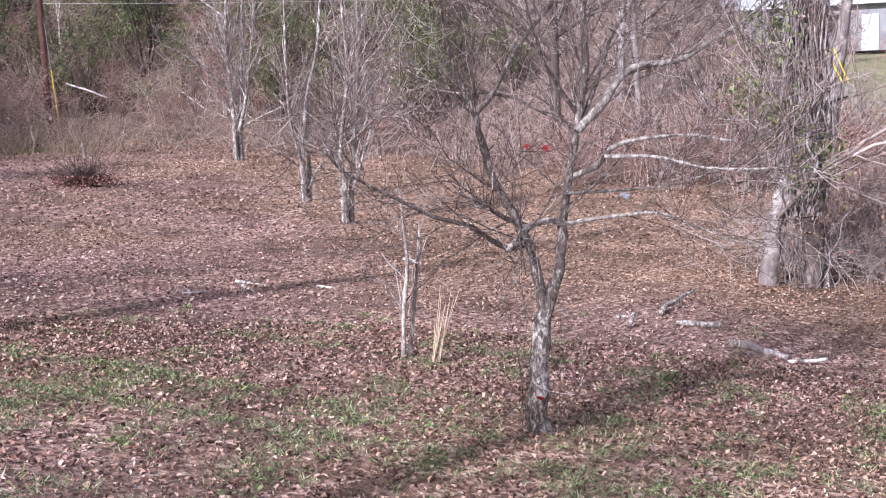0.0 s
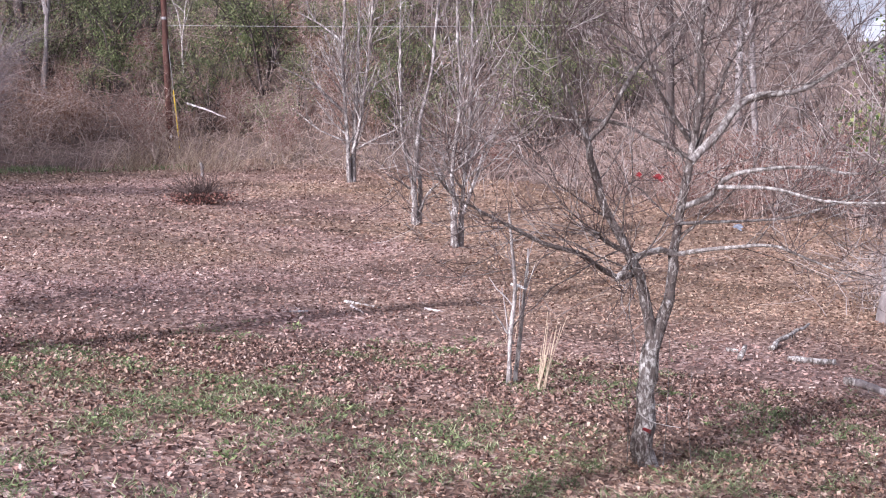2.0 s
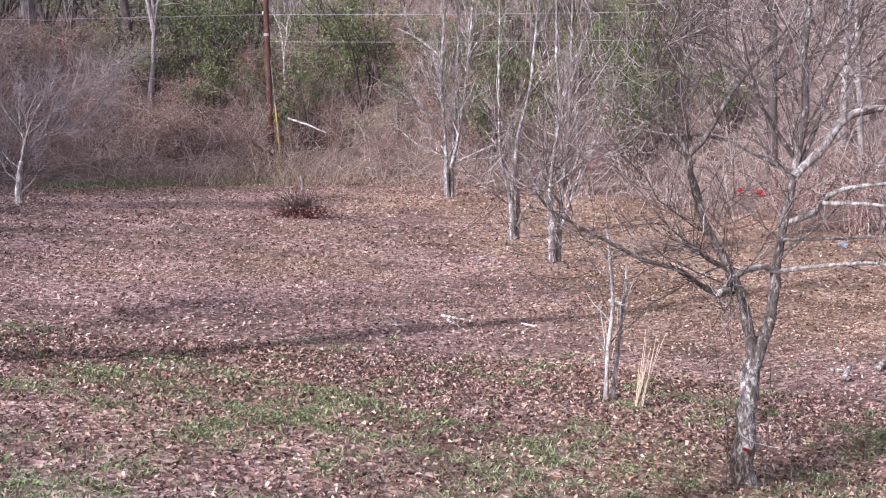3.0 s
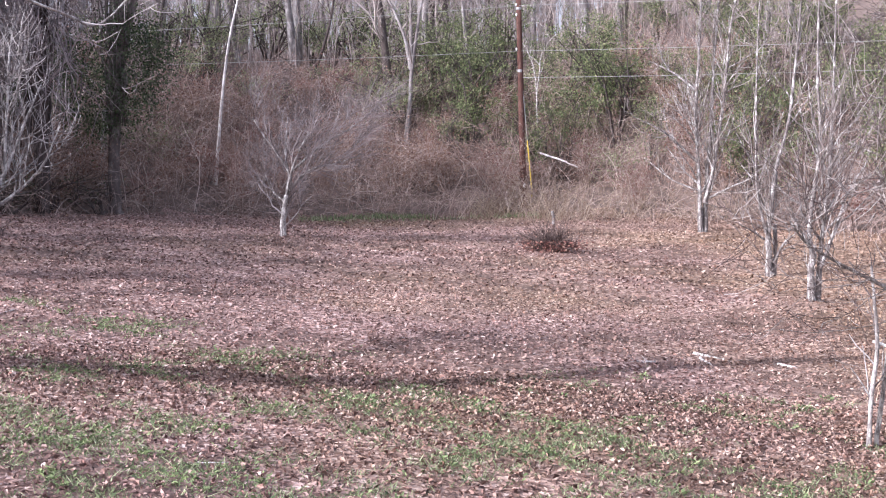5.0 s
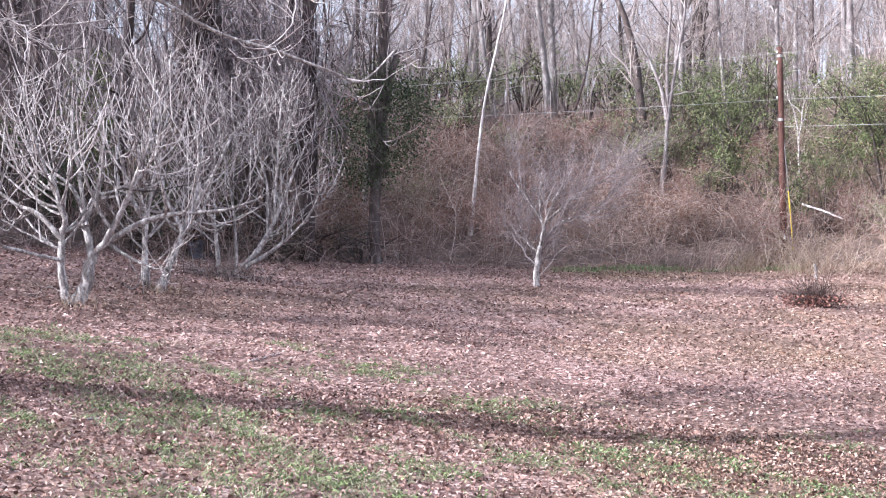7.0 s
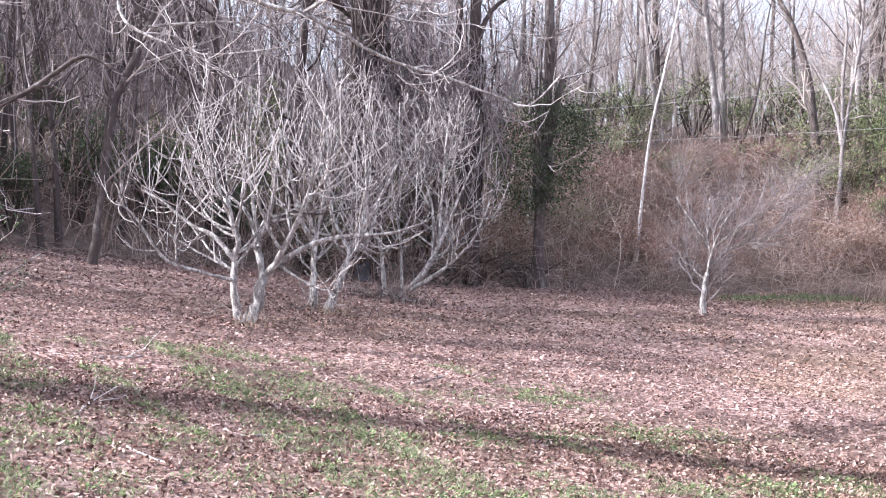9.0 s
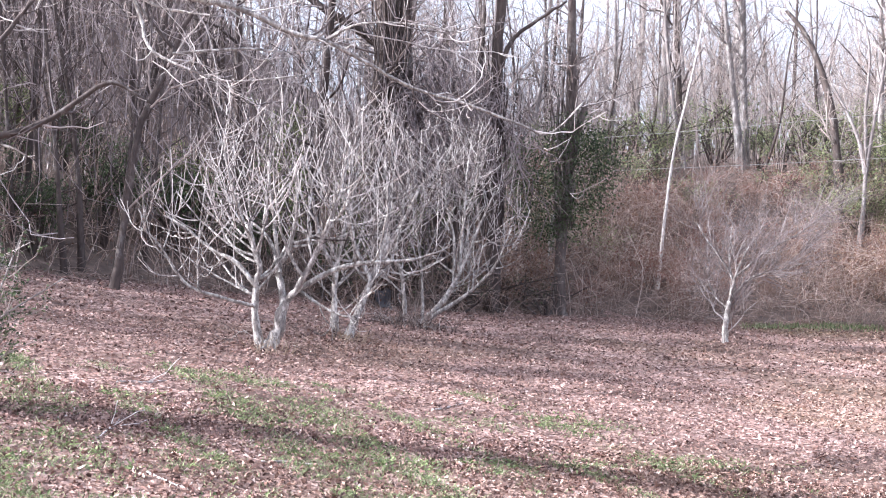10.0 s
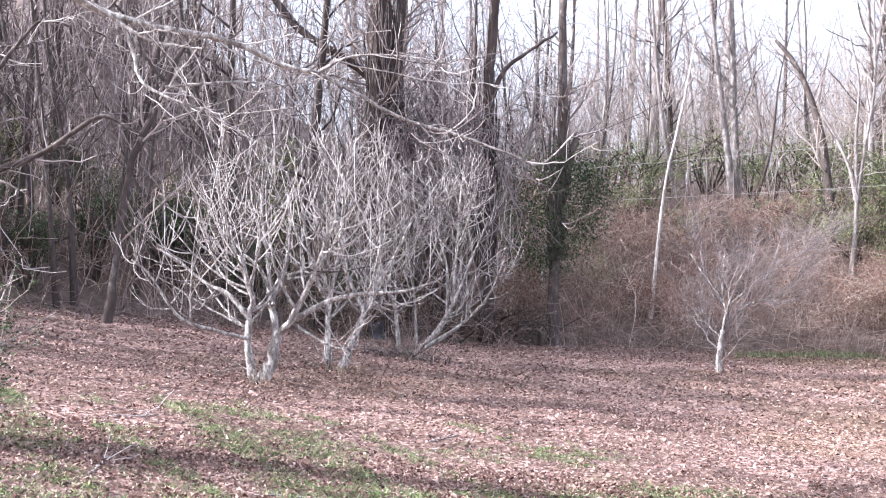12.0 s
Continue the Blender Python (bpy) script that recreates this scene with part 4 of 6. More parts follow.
def shade_tree():
    """The tall tree whose limbs hang into the view and whose trunk shades a long band of the meadow."""
    rng = np.random.default_rng(51)
    bx, by = -13.5, 9.5
    bz = float(ground_z(bx, by))
    ox, oy, oz, ca, sa = -6.74, 15.06, float(ground_z(-6.74, 15.06)), math.cos(radians(24.1)), math.sin(radians(24.1))

    def here(p):
        return (ox + p[0] * ca - p[1] * sa - bx, oy + p[0] * sa + p[1] * ca - by, oz + p[2] - bz)
    limbs = [("trunk", 0.37, 0.15, [(-0.05, 0.1, 0), (-0.08, 0.15, 2.45), (0.0, 0.0, 4.7), (0.32, -0.6, 5.6), (0.52, -1.0, 6.6), (0.5, -0.97, 7.6), (0.37, -0.7, 8.9), (0.2, -0.38, 11), (0.1, 0, 17)]),
             ("limb", 0.075, 0.055, [(0.32, -0.6, 5.6), (1.3, 1.7, 6.1), here((-3.8, 0, 6.4)), here((-3.26, 0, 6.06))])]
    for kind, r0, r1, pts in [
        ("limb", 0.055, 0.03, [(-3.26, 0.00, 6.06), (-2.46, 0.00, 5.61), (-1.51, 0.00, 5.41), (-0.77, 0.00, 5.27), (-0.10, 0.00, 4.99), (0.35, 0.00, 4.90)]),
        ("limb", 0.03, 0.01, [(0.35, 0.00, 4.90), (0.88, 0.07, 4.66), (1.50, 0.13, 4.35), (2.29, 0.20, 4.15), (3.08, 0.27, 3.90), (3.48, 0.33, 3.81), (4.03, 0.40, 4.34)]),
        ("limb", 0.03, 0.01, [(-2.60, 0.00, 5.72), (-1.93, -0.13, 5.27), (-1.48, -0.27, 5.14), (-1.04, -0.40, 5.08)]),
        ("limb", 0.028, 0.008, [(-2.24, 0.00, 5.55), (-2.04, -0.10, 5.05), (-1.94, -0.20, 4.70), (-1.68, -0.30, 4.50), (-1.24, -0.40, 4.32), (-0.87, -0.50, 4.22), (-0.16, -0.60, 4.28), (0.30, -0.70, 4.37)]),
        ("limb", 0.022, 0.007, [(-1.64, 0.00, 4.64), (-0.77, 0.13, 4.77), (-0.17, 0.27, 4.78), (0.36, 0.40, 4.86)]),
        ("limb", 0.022, 0.006, [(0.35, 0.00, 4.90), (0.79, -0.10, 5.12), (1.46, -0.20, 5.13), (2.13, -0.30, 5.02)]),
]:
        limbs.append((kind, r0, r1, [here(p) for p in pts]))
    for h in (8, 9.5, 11, 12.5, 14, 15.5, 16.5):
        a = h * 2.4
        l = 5.5 - 0.24 * h
        limbs.append(("limb", 0.09 - 0.003 * h, 0.015, [(0.25, -0.45, h), (math.cos(a) * l * 0.5, math.sin(a) * l * 0.5, h + 1.0), (math.cos(a) * l, math.sin(a) * l, h + 2.6)]))
    tree("shade_tree", (bx, by), 0, limbs, "tall bare tree with long pale drooping limbs", "tree", BARK_FIG, TWIG_FIG, 52, bare_trunk=True, levels=[
         dict(per_m=3.8, length=(0.4, 1.7), angle=54, up=0.2, k=9, thick=0.5, bend=0.5, lo=0.007, kinks=0.02),
          dict(per_m=3.4, length=(0.2, 0.9), angle=52, up=0.4, k=6, thick=0.65, bend=0.45, lo=0.0055, kinks=0.022)])


shade_tree()

# ---- trees at the wood's edge ----
EDGE = [dict(per_m=1.4, length=(1.0, 3.0), angle=55, up=0.2, k=6, thick=0.4, bend=0.3, lo=0.012, tmin=0.3),
        dict(per_m=1.6, length=(0.6, 1.6), angle=48, up=0.1, k=5, thick=0.6, bend=0.25, lo=0.008),
        dict(per_m=1.4, length=(0.3, 0.9), angle=45, up=0.0, k=4, thick=0.7, bend=0.2, lo=0.006)]


def vines(th, seed, n, r, h0, h1, mat=BARK_DARK, r_top=None, thick=0.019):
    """Woody vines up and round a trunk of radius r."""
    rng = np.random.default_rng(seed)
    a = rng.uniform(0, 2 * np.pi, n)
    k = 12
    s = np.linspace(0, 1, k)[None]
    top = rng.uniform(h0 + (h1 - h0) * 0.3, h1, (n, 1))
    rad = (r + ((r_top or r * 0.7) - r) * s * (top - h0) / (h1 - h0)) + np.abs(np.cumsum(rng.normal(0, 0.05, (n, k)), 1)) * rng.uniform(0.2, 1.6, (n, 1))
    ang = a[:, None] + np.cumsum(rng.normal(0, 0.14, (n, k)), 1)
    P = np.stack([np.cos(ang) * rad, np.sin(ang) * rad, h0 + (top - h0) * s], -1)
    v, q = tubes(P, np.full((n, k), thick) * rng.uniform(0.4, 1.7, (n, 1)), 4)
    part("vine_coat", mesh_of("vine_coat", v, q, mat), th)


def foliage(th, seed, blobs, n, size, mat, name="foliage"):
    """Leaves round a few centres, thinning outward; blobs: x, y, z, radius."""
    rng = np.random.default_rng(seed)
    b = np.array(blobs, float)
    pick = b[rng.integers(0, len(b), n)]
    sub = pick[:, :3] + unit(rng.normal(0, 1, (n, 3))) * pick[:, 3:] * rng.uniform(0, 1, (n, 1)) ** 0.6
    clump = rng.normal(0, 0.35, (len(b) * 40, 3))
    sub += clump[rng.integers(0, len(clump), n)] * 0.6
    v, q = kites(rng, sub, size)
    part(name, mesh_of(name, v, q, mat), th)


vt = tree("vine_tree", (-13.91, 38.57), 19.8, [
        ("trunk", 0.42, 0.3, [(0.04, 0.00, -0.23), (-0.16, 0.00, 5.37), (-0.20, 0.00, 8.21), (-0.13, 0.00, 11.08), (-0.12, 0.00, 12.82)]),
        ("stem", 0.2, 0.14, [(0.90, 0.50, 5.46), (0.49, 0.67, 8.36), (0.60, 0.83, 11.33), (0.73, 1.00, 13.15)]),
], "big dark tree trunk hung with a thick coat of vines", "tree", BARK_DARK, TWIG_WOOD, 61, EDGE, "vine-hung trees")
vines(vt, 62, 210, 0.44, 0, 12, r_top=0.31)
vt = tree("vine_tree", (-11.02, 41.05), 15.0, [
        ("trunk", 0.24, 0.16, [(0.00, 0.00, 0.14), (0.06, 0.00, 4.01), (0.04, 0.00, 6.94), (0.13, 0.00, 9.90), (0.41, 0.00, 13.09)]),
        ("limb", 0.1, 0.04, [(0.03, 0.00, 7.92), (0.60, 0.00, 9.31), (1.57, 0.00, 10.10), (2.45, 0.00, 10.70)]),
], "tall dark straight tree with vines up its trunk", "tree", BARK_DARK, TWIG_WOOD, 63, EDGE, "vine-hung trees")
vines(vt, 64, 44, 0.26, 2.5, 10, r_top=0.2)
vt = tree("vine_tree", (-8.96, 43.08), 11.7, [
        ("trunk", 0.22, 0.14, [(-0.08, 0.00, 0.68), (0.04, 0.00, 4.28), (0.23, 0.00, 7.30), (0.21, 0.00, 10.35), (0.26, 0.00, 13.64)]),
        ("limb", 0.16, 0.08, [(0.04, 0.00, 4.28), (0.53, 0.00, 6.69), (0.73, 0.00, 7.60)]),
], "dark tree wrapped in vines and dark evergreen leaves", "tree", BARK_MID, TWIG_WOOD, 65, EDGE, "vine-hung trees")
vines(vt, 66, 36, 0.24, 3, 10, BARK_MID, r_top=0.19)
foliage(vt, 67, [(-0.3, -0.5, 4.4, 1.2), (0.6, -0.4, 5.2, 1.1), (0.1, -0.4, 3.4, 1.0), (-1.0, 0, 5.6, 1.1), (0.8, 0, 3.9, 0.9), (-0.7, 0, 3.0, 0.8), (-1.6, -0.2, 4.8, 0.9), (0.2, -0.2, 6.4, 0.9), (0.9, -0.2, 6.0, 0.7), (1.2, 0.0, 4.6, 0.9), (1.5, -0.2, 5.4, 0.8), (-1.4, -0.2, 3.6, 0.8)], 11000, (0.05, 0.12), DARK_LEAF)
tree("leaning_tree", (-13.49, 40.83), 18.3, [
        ("trunk", 0.22, 0.12, [(0.77, 0.00, 0.25), (-0.18, 0.00, 6.14), (-1.70, 0.00, 8.61), (-2.69, 0.00, 9.29), (-4.09, 0.00, 10.22), (-5.40, 0.00, 11.85)]),
], "dark tree trunk leaning far over to one side", "tree", BARK_DARK, TWIG_WOOD, 68, EDGE)
tree("leaning_tree", (-16.64, 27.34), 31.3, [
        ("trunk", 0.10, 0.08, [(-0.26, 0.00, 1.24), (0.02, 0.00, 3.66), (0.34, 0.00, 4.67), (0.90, 0.00, 6.14)]),
        ("stem", 0.07, 0.04, [(0.90, 0.00, 6.11), (1.12, 0.00, 6.73), (1.53, 0.00, 7.49), (1.72, 0.00, 8.39)]),
        ("limb", 0.05, 0.03, [(0.90, 0.00, 6.11), (0.07, 0.00, 7.10), (-0.43, 0.00, 7.93)]),
], "dark forked tree leaning at the wood's edge", "tree", BARK_DARK, TWIG_WOOD, 69, EDGE)
tree("slender_tree", (-6.42, 49.10), 7.4, [
        ("trunk", 0.06, 0.025, [(-0.02, 0.00, -0.22), (0.22, 0.00, 2.56), (0.55, 0.00, 5.24), (0.99, 0.00, 7.26), (1.43, 0.00, 9.29), (1.81, 0.00, 11.55), (2.13, 0.00, 14.05)]),
], "slender white-barked tree leaning over the brush", "tree", BARK_WHITE, TWIG_WOOD, 70,
     [dict(per_m=1.2, length=(0.6, 1.8), angle=35, up=0.3, k=5, thick=0.4, bend=0.2, lo=0.006, tmin=0.45),
      dict(per_m=2.0, length=(0.3, 0.9), angle=40, up=0.2, k=4, thick=0.6, bend=0.2, lo=0.005)])
cv = tree("curved_tree", (0.36, 58.0), -0.4, [
        ("trunk", 0.26, 0.08, [(0.16, 0.00, 0.72), (-0.06, 0.00, 3.02), (-0.28, 0.00, 5.07), (-0.80, 0.00, 7.15), (-1.53, 0.00, 8.75), (-2.27, 0.00, 9.70)]),
], "bowed dark tree hung with vines on the bank", "tree", BARK_DARK, TWIG_WOOD, 71, EDGE)
tree("pale_tree", (1.38, 55.98), -1.4, [
        ("stem", 0.11, 0.04, [(0.00, 0.00, 1.81), (0.16, 0.00, 3.76), (0.51, 0.00, 5.95), (0.90, 0.00, 8.39), (0.90, 0.00, 12.60)]),
        ("stem", 0.1, 0.04, [(0.08, 0.00, 3.27), (-0.20, 0.10, 4.76), (-0.77, 0.20, 6.15), (-1.36, 0.30, 7.32)]),
        ("stem", 0.09, 0.03, [(0.11, 0.00, 3.52), (0.09, -0.13, 5.95), (0.25, -0.27, 8.37), (-0.14, -0.40, 10.59)]),
], "pale grey tree with several spreading stems on the bank", "tree", BARK_WOOD, TWIG_PALE, 72, EDGE)


tree("bare_tree", (-13.53, 16.06), 40.1, [
        ("trunk", 0.16, 0.08, [(0.02, 0.00, 0.52), (0.02, 0.00, 2.81), (-0.16, 0.00, 4.57), (-0.15, 0.00, 6.82)]),
        ("limb", 0.07, 0.02, [(-0.03, 0.00, 2.54), (0.84, -0.09, 2.92), (1.33, -0.17, 3.05), (1.83, -0.26, 3.28), (2.34, -0.34, 3.67), (2.72, -0.43, 3.93), (3.02, -0.51, 3.85), (3.37, -0.60, 3.63)]),
        ("limb", 0.05, 0.015, [(-0.04, 0.00, 3.51), (0.97, 0.10, 4.42), (1.47, 0.20, 5.14), (1.82, 0.30, 5.57), (2.28, 0.40, 5.55)]),
        ("limb", 0.035, 0.01, [(0.84, 0.00, 2.90), (1.24, -0.40, 2.79), (1.64, -0.80, 2.55)]),
], "bare dark tree whose long limb reaches over the meadow", "tree", BARK_DARK, TWIG_FIG, 73,
     [dict(per_m=3.0, length=(0.3, 1.1), angle=50, up=0.1, k=6, thick=0.5, bend=0.35, lo=0.006),
      dict(per_m=2.5, length=(0.2, 0.6), angle=48, up=0.05, k=4, thick=0.65, bend=0.3, lo=0.005)])
tree("white_sapling", (6.72, 52.57), -7.3, [
        ("stem", 0.05, 0.03, [(-0.02, 0.00, 1.71), (-0.05, 0.00, 3.23)]),
        ("stem", 0.035, 0.012, [(-0.05, 0.00, 3.23), (-0.16, 0.07, 4.29), (-0.53, 0.13, 5.19), (-0.90, 0.20, 5.61)]),
        ("stem", 0.035, 0.012, [(-0.05, 0.00, 3.23), (0.09, -0.05, 4.03), (0.15, -0.10, 4.72), (0.56, -0.15, 5.44), (1.18, -0.20, 5.87)]),
        ("limb", 0.018, 0.008, [(0.56, 0.00, 5.46), (0.22, 0.00, 6.01), (-0.12, 0.00, 6.32)]),
], "thin forked white-barked sapling behind the pole", "sapling", DEADWOOD, TWIG_FIG, 74,
     [dict(per_m=2.0, length=(0.3, 0.9), angle=40, up=0.1, k=5, thick=0.4, bend=0.3, lo=0.008)])


# ---- woodland behind ----
def wood_tree(seed, high, r, label, bark_mat=BARK_WOOD, twig_mat=TWIG_WOOD, twiggy=1.0):
    rng = np.random.default_rng(seed)
    lx, ly = rng.normal(0, 0.7, 2)
    pts = [(0, 0, -0.3), (lx * 0.5 + rng.normal(0, 0.15), ly * 0.4, high * 0.3), (lx, ly + rng.normal(0, 0.3), high * 0.65), (lx * 1.3, ly * 1.5, high)]
    th = thing("woodland_tree", (0, 200.0 + seed, 0), 0, label, "tree", "woodland trees")
    P, R = stem(pts, r, r * 0.2, 14, rng, 0.05, 0.4)
    v, q = tubes(P[None], R[None], 8)
    part("trunk", mesh_of("trunk", v, q, bark_mat), th)
    A, B = grow(rng, P[None], R[None], 1.25, (1.2, 4.0), 52, 0.3, 0.22, 7, 0.4, 0.28, 0.012)
    v, q = tubes(A, B, 4)
    part("branchwork", mesh_of("branchwork", v, q, bark_mat), th)
    C, D = grow(rng, A, B, 1.6 * twiggy, (0.6, 1.9), 48, 0.2, 0.2, 4, 0.6, 0.28, 0.008)
    E, F = grow(rng, C, D, 0.6, (0.4, 1.1), 45, 0.1, 0.2, 3, 0.7, 0.2, 0.007)
    v, q = merged([tubes(C, D, 3), tubes(E, F, 3)])
    part("twigwork", mesh_of("twigwork", v, q, twig_mat), th)
    return th


def far_places(seed, n, ok, gap, box):
    rng = np.random.default_rng(seed)
    got = []
    for _ in range(n * 60):
        x, y = rng.uniform(box[0], box[1]), rng.uniform(box[2], box[3])
        if ok(x, y) and all((x - a) ** 2 + (y - b) ** 2 > gap * gap for a, b in got):
            got.append((x, y))
            if len(got) == n:
                break
    return got


def woods():
    rng = np.random.default_rng(80)
    pale = [wood_tree(81 + i, h, r, "bare grey-brown woodland tree with fine twigs", BARK_DARK if i in (0, 3) else BARK_WOOD) for i, (h, r) in enumerate(((17, 0.2), (14, 0.13), (20, 0.25), (12, 0.09), (16, 0.16)))]
    # Left-hand trees: shade of the wood is put into darker bark and twigs.
    dark = [wood_tree(181 + i, h, r, "bare dark woodland tree in the shade of the wood", BARK_DARK, TWIG_SHADED, 0.9) for i, (h, r) in enumerate(((15, 0.15), (12, 0.09), (17, 0.2), (11, 0.07)))]
    dense = [wood_tree(191 + i, h, r, "tall bare twiggy tree added to shade the meadow", BARK_DARK, TWIG_SHADED, 2.2) for i, (h, r) in enumerate(((16, 0.2), (14, 0.16)))]
    spots = [(pale, p) for p in far_places(82, 40, lambda x, y: past_edge(x, y) > 13 + 1.2 * max(0, x - 14) + max(0, x - 24) and -16 < x < 40, 2.2, (-16, 45, 40, 95))]
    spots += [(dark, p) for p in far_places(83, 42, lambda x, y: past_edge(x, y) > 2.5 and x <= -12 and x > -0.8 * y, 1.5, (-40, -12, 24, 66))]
    spots += [(pale, p) for p in far_places(84, 9, lambda x, y: past_edge(x, y) > 3 and x > 18, 2.5, (18, 45, 22, 60))]
    spots += [(pale, p) for p in ((-10.5, 61.1), (-4.1, 64.3), (0.1, 66.8), (1.9, 63.2), (3.6, 65.5), (4.6, 61.8), (10.6, 63.5), (-10.5, 59.1), (-10.5, 61.5), (-7.4, 64.4), (-6.7, 60.8), (-4.2, 63.5), (-3.3, 59.9), (2.3, 62.4))]
    spots += [(dark, p) for p in ((-23.6, 32.3), (-24.0, 35.0), (-24.8, 37.3), (-21.9, 34.9), (-20.9, 38.3), (-17.6, 35.9))]
    spots += [(pale, p) for p in far_places(85, 36, lambda x, y: past_edge(x, y) > 24 and x > -0.45 * y, 2.4, (-40, 14, 62, 112))]
    spots += [(pale[1::2], p) for p in far_places(88, 24, lambda x, y: past_edge(x, y) > 20 and -0.62 * y < x < -0.26 * y, 1.8, (-44, -16, 44, 80))]
    # Twiggy trees, mostly out of view, set up-sun to shade the far meadow.
    spots += [(dense, p) for p in far_places(86, 6, lambda x, y: -39.5 < 0.465 * x - 0.885 * y < -35.5 and past_edge(x, y) > 5, 2.2, (-42, -17, 16, 44))]
    spots += [(dark[1::2], p) for p in ((-21.0, 28.6), (-21.0, 29.8), (-19.4, 28.6), (-19.4, 29.4), (-19.1, 30.5), (-19.0, 31.8), (-22.3, 30.8))]
    # Two unseen trees behind the eye, added only to shade the near ground.
    spots += [(dense, p) for p in ((-8.5, 1.5), (-10.8, 0.2))]
    used = set()
    for i, (kinds, (x, y)) in enumerate(spots):
        s = rng.uniform(0.75, 1.15) if np.hypot(x, y) > 12 else 0.9
        m = pose(x, y, float(ground_z(x, y)), rng.normal(0, 2.5), rng.normal(0, 2.5), rng.uniform(0, 360)) @ Matrix.Scale(s, 4)
        k = kinds[i % len(kinds)]
        if k.name in used:
            copy_thing(k, m)
        else:
            used.add(k.name)
            k.matrix_world = m


def hanging_vines():
    """Long thin vines looped through the wood's edge."""
    rng = np.random.default_rng(87)
    n = 1150
    x = rng.uniform(-31, -12.5, n)
    y = rng.uniform(0.5, 16, n) + (47.2 - 0.045 * (x - 2) ** 2)
    top = rng.uniform(3, 14, n)
    drop = rng.uniform(1.5, 7, n)
    t = np.linspace(0, 1, 7)[None, :]
    sx, sy = rng.normal(0, 1.9, (n, 1)), rng.normal(0, 1.0, (n, 1))
    P = np.stack([x[:, None] + sx * t + rng.normal(0, 0.10, (n, 7)), y[:, None] + sy * t + rng.normal(0, 0.10, (n, 7)),
                  (ground_z(x, y) + top)[:, None] - drop[:, None] * (t + 0.35 * np.sin(t * np.pi) * np.sign(sx))], -1)
    P[..., 2] = np.maximum(P[..., 2], ground_z(P[..., 0], P[..., 1]))
    R = rng.uniform(0.007, 0.02, (n, 1)) * np.ones((1, 7))
    stuff("hanging_vines", tubes(P, R, 3), TWIG_SHADED, "thin bare vines hanging through the wood's edge", "vines")


hanging_vines()


def vine_tangle(seed, middle, reach, n, label):
    """A hanging mass of thin looping vines round a place between the trunks."""
    rng = np.random.default_rng(seed)
    start = np.array(middle) + unit(rng.normal(0, 1, (n, 3))) * rng.uniform(0, 1, (n, 1)) ** 0.5 * np.array(reach)
    step = rng.normal(0, 0.16, (n, 9, 3)) + np.array([0, 0, -0.16])
    step[:, 1:] += 0.7 * step[:, :-1]
    P = start[:, None] + np.cumsum(step, 1)
    R = rng.uniform(0.008, 0.022, (n, 1)) * np.ones((1, 9))
    stuff("vine_tangle", tubes(P, R, 3), TWIG_SHADED, label, "vines")


for i, (middle, reach, n) in enumerate((((-12.2, 38.9, 10.6), (1.5, 0.8, 1.9), 260), ((-13.3, 38.2, 9.6), (0.9, 0.7, 2.2), 200), ((-10.9, 40.6, 9.6), (0.8, 0.8, 1.8), 90))):
    vine_tangle(160 + i, middle, reach, n, "dark hanging mass of tangled vines between the trunks")
woods()


def evergreen(seed, w, h, mat, label, n=2900, size=(0.055, 0.125)):
    rng = np.random.default_rng(seed)
    th = thing("evergreen_shrub", (0, 300 + seed, 0), 0, label, "shrub", "evergreen shrubs")
    stems = [stem([(0, 0, -0.2), (rng.normal(0, w * 0.2), rng.normal(0, w * 0.2), h * 0.5), (rng.normal(0, w * 0.45), rng.normal(0, w * 0.45), h * rng.uniform(0.75, 1))], 0.045, 0.01, 8, rng) for _ in range(9)]
    P, R = resampled(stems, 6)
    A, B = grow(rng, P, R, 2.6, (0.4, 1.0), 50, 0.1, 0.25, 4, 0.5, 0.2, 0.006)
    v, q = merged([tubes(P, R, 4), tubes(A, B, 3)])
    part("branchwork", mesh_of("branchwork", v, q, BARK_DARK), th)
    tips = A[rng.permutation(len(A))[:max(30, len(A) // 2)], 2:].reshape(-1, 3)
    c = tips[rng.integers(0, len(tips), n)] + rng.normal(0, 0.16, (n, 3)) * (1, 1, 0.8)
    v, q = kites(rng, c, size, 0.2)
    part("foliage", mesh_of("foliage", v, q, mat), th)
    return th


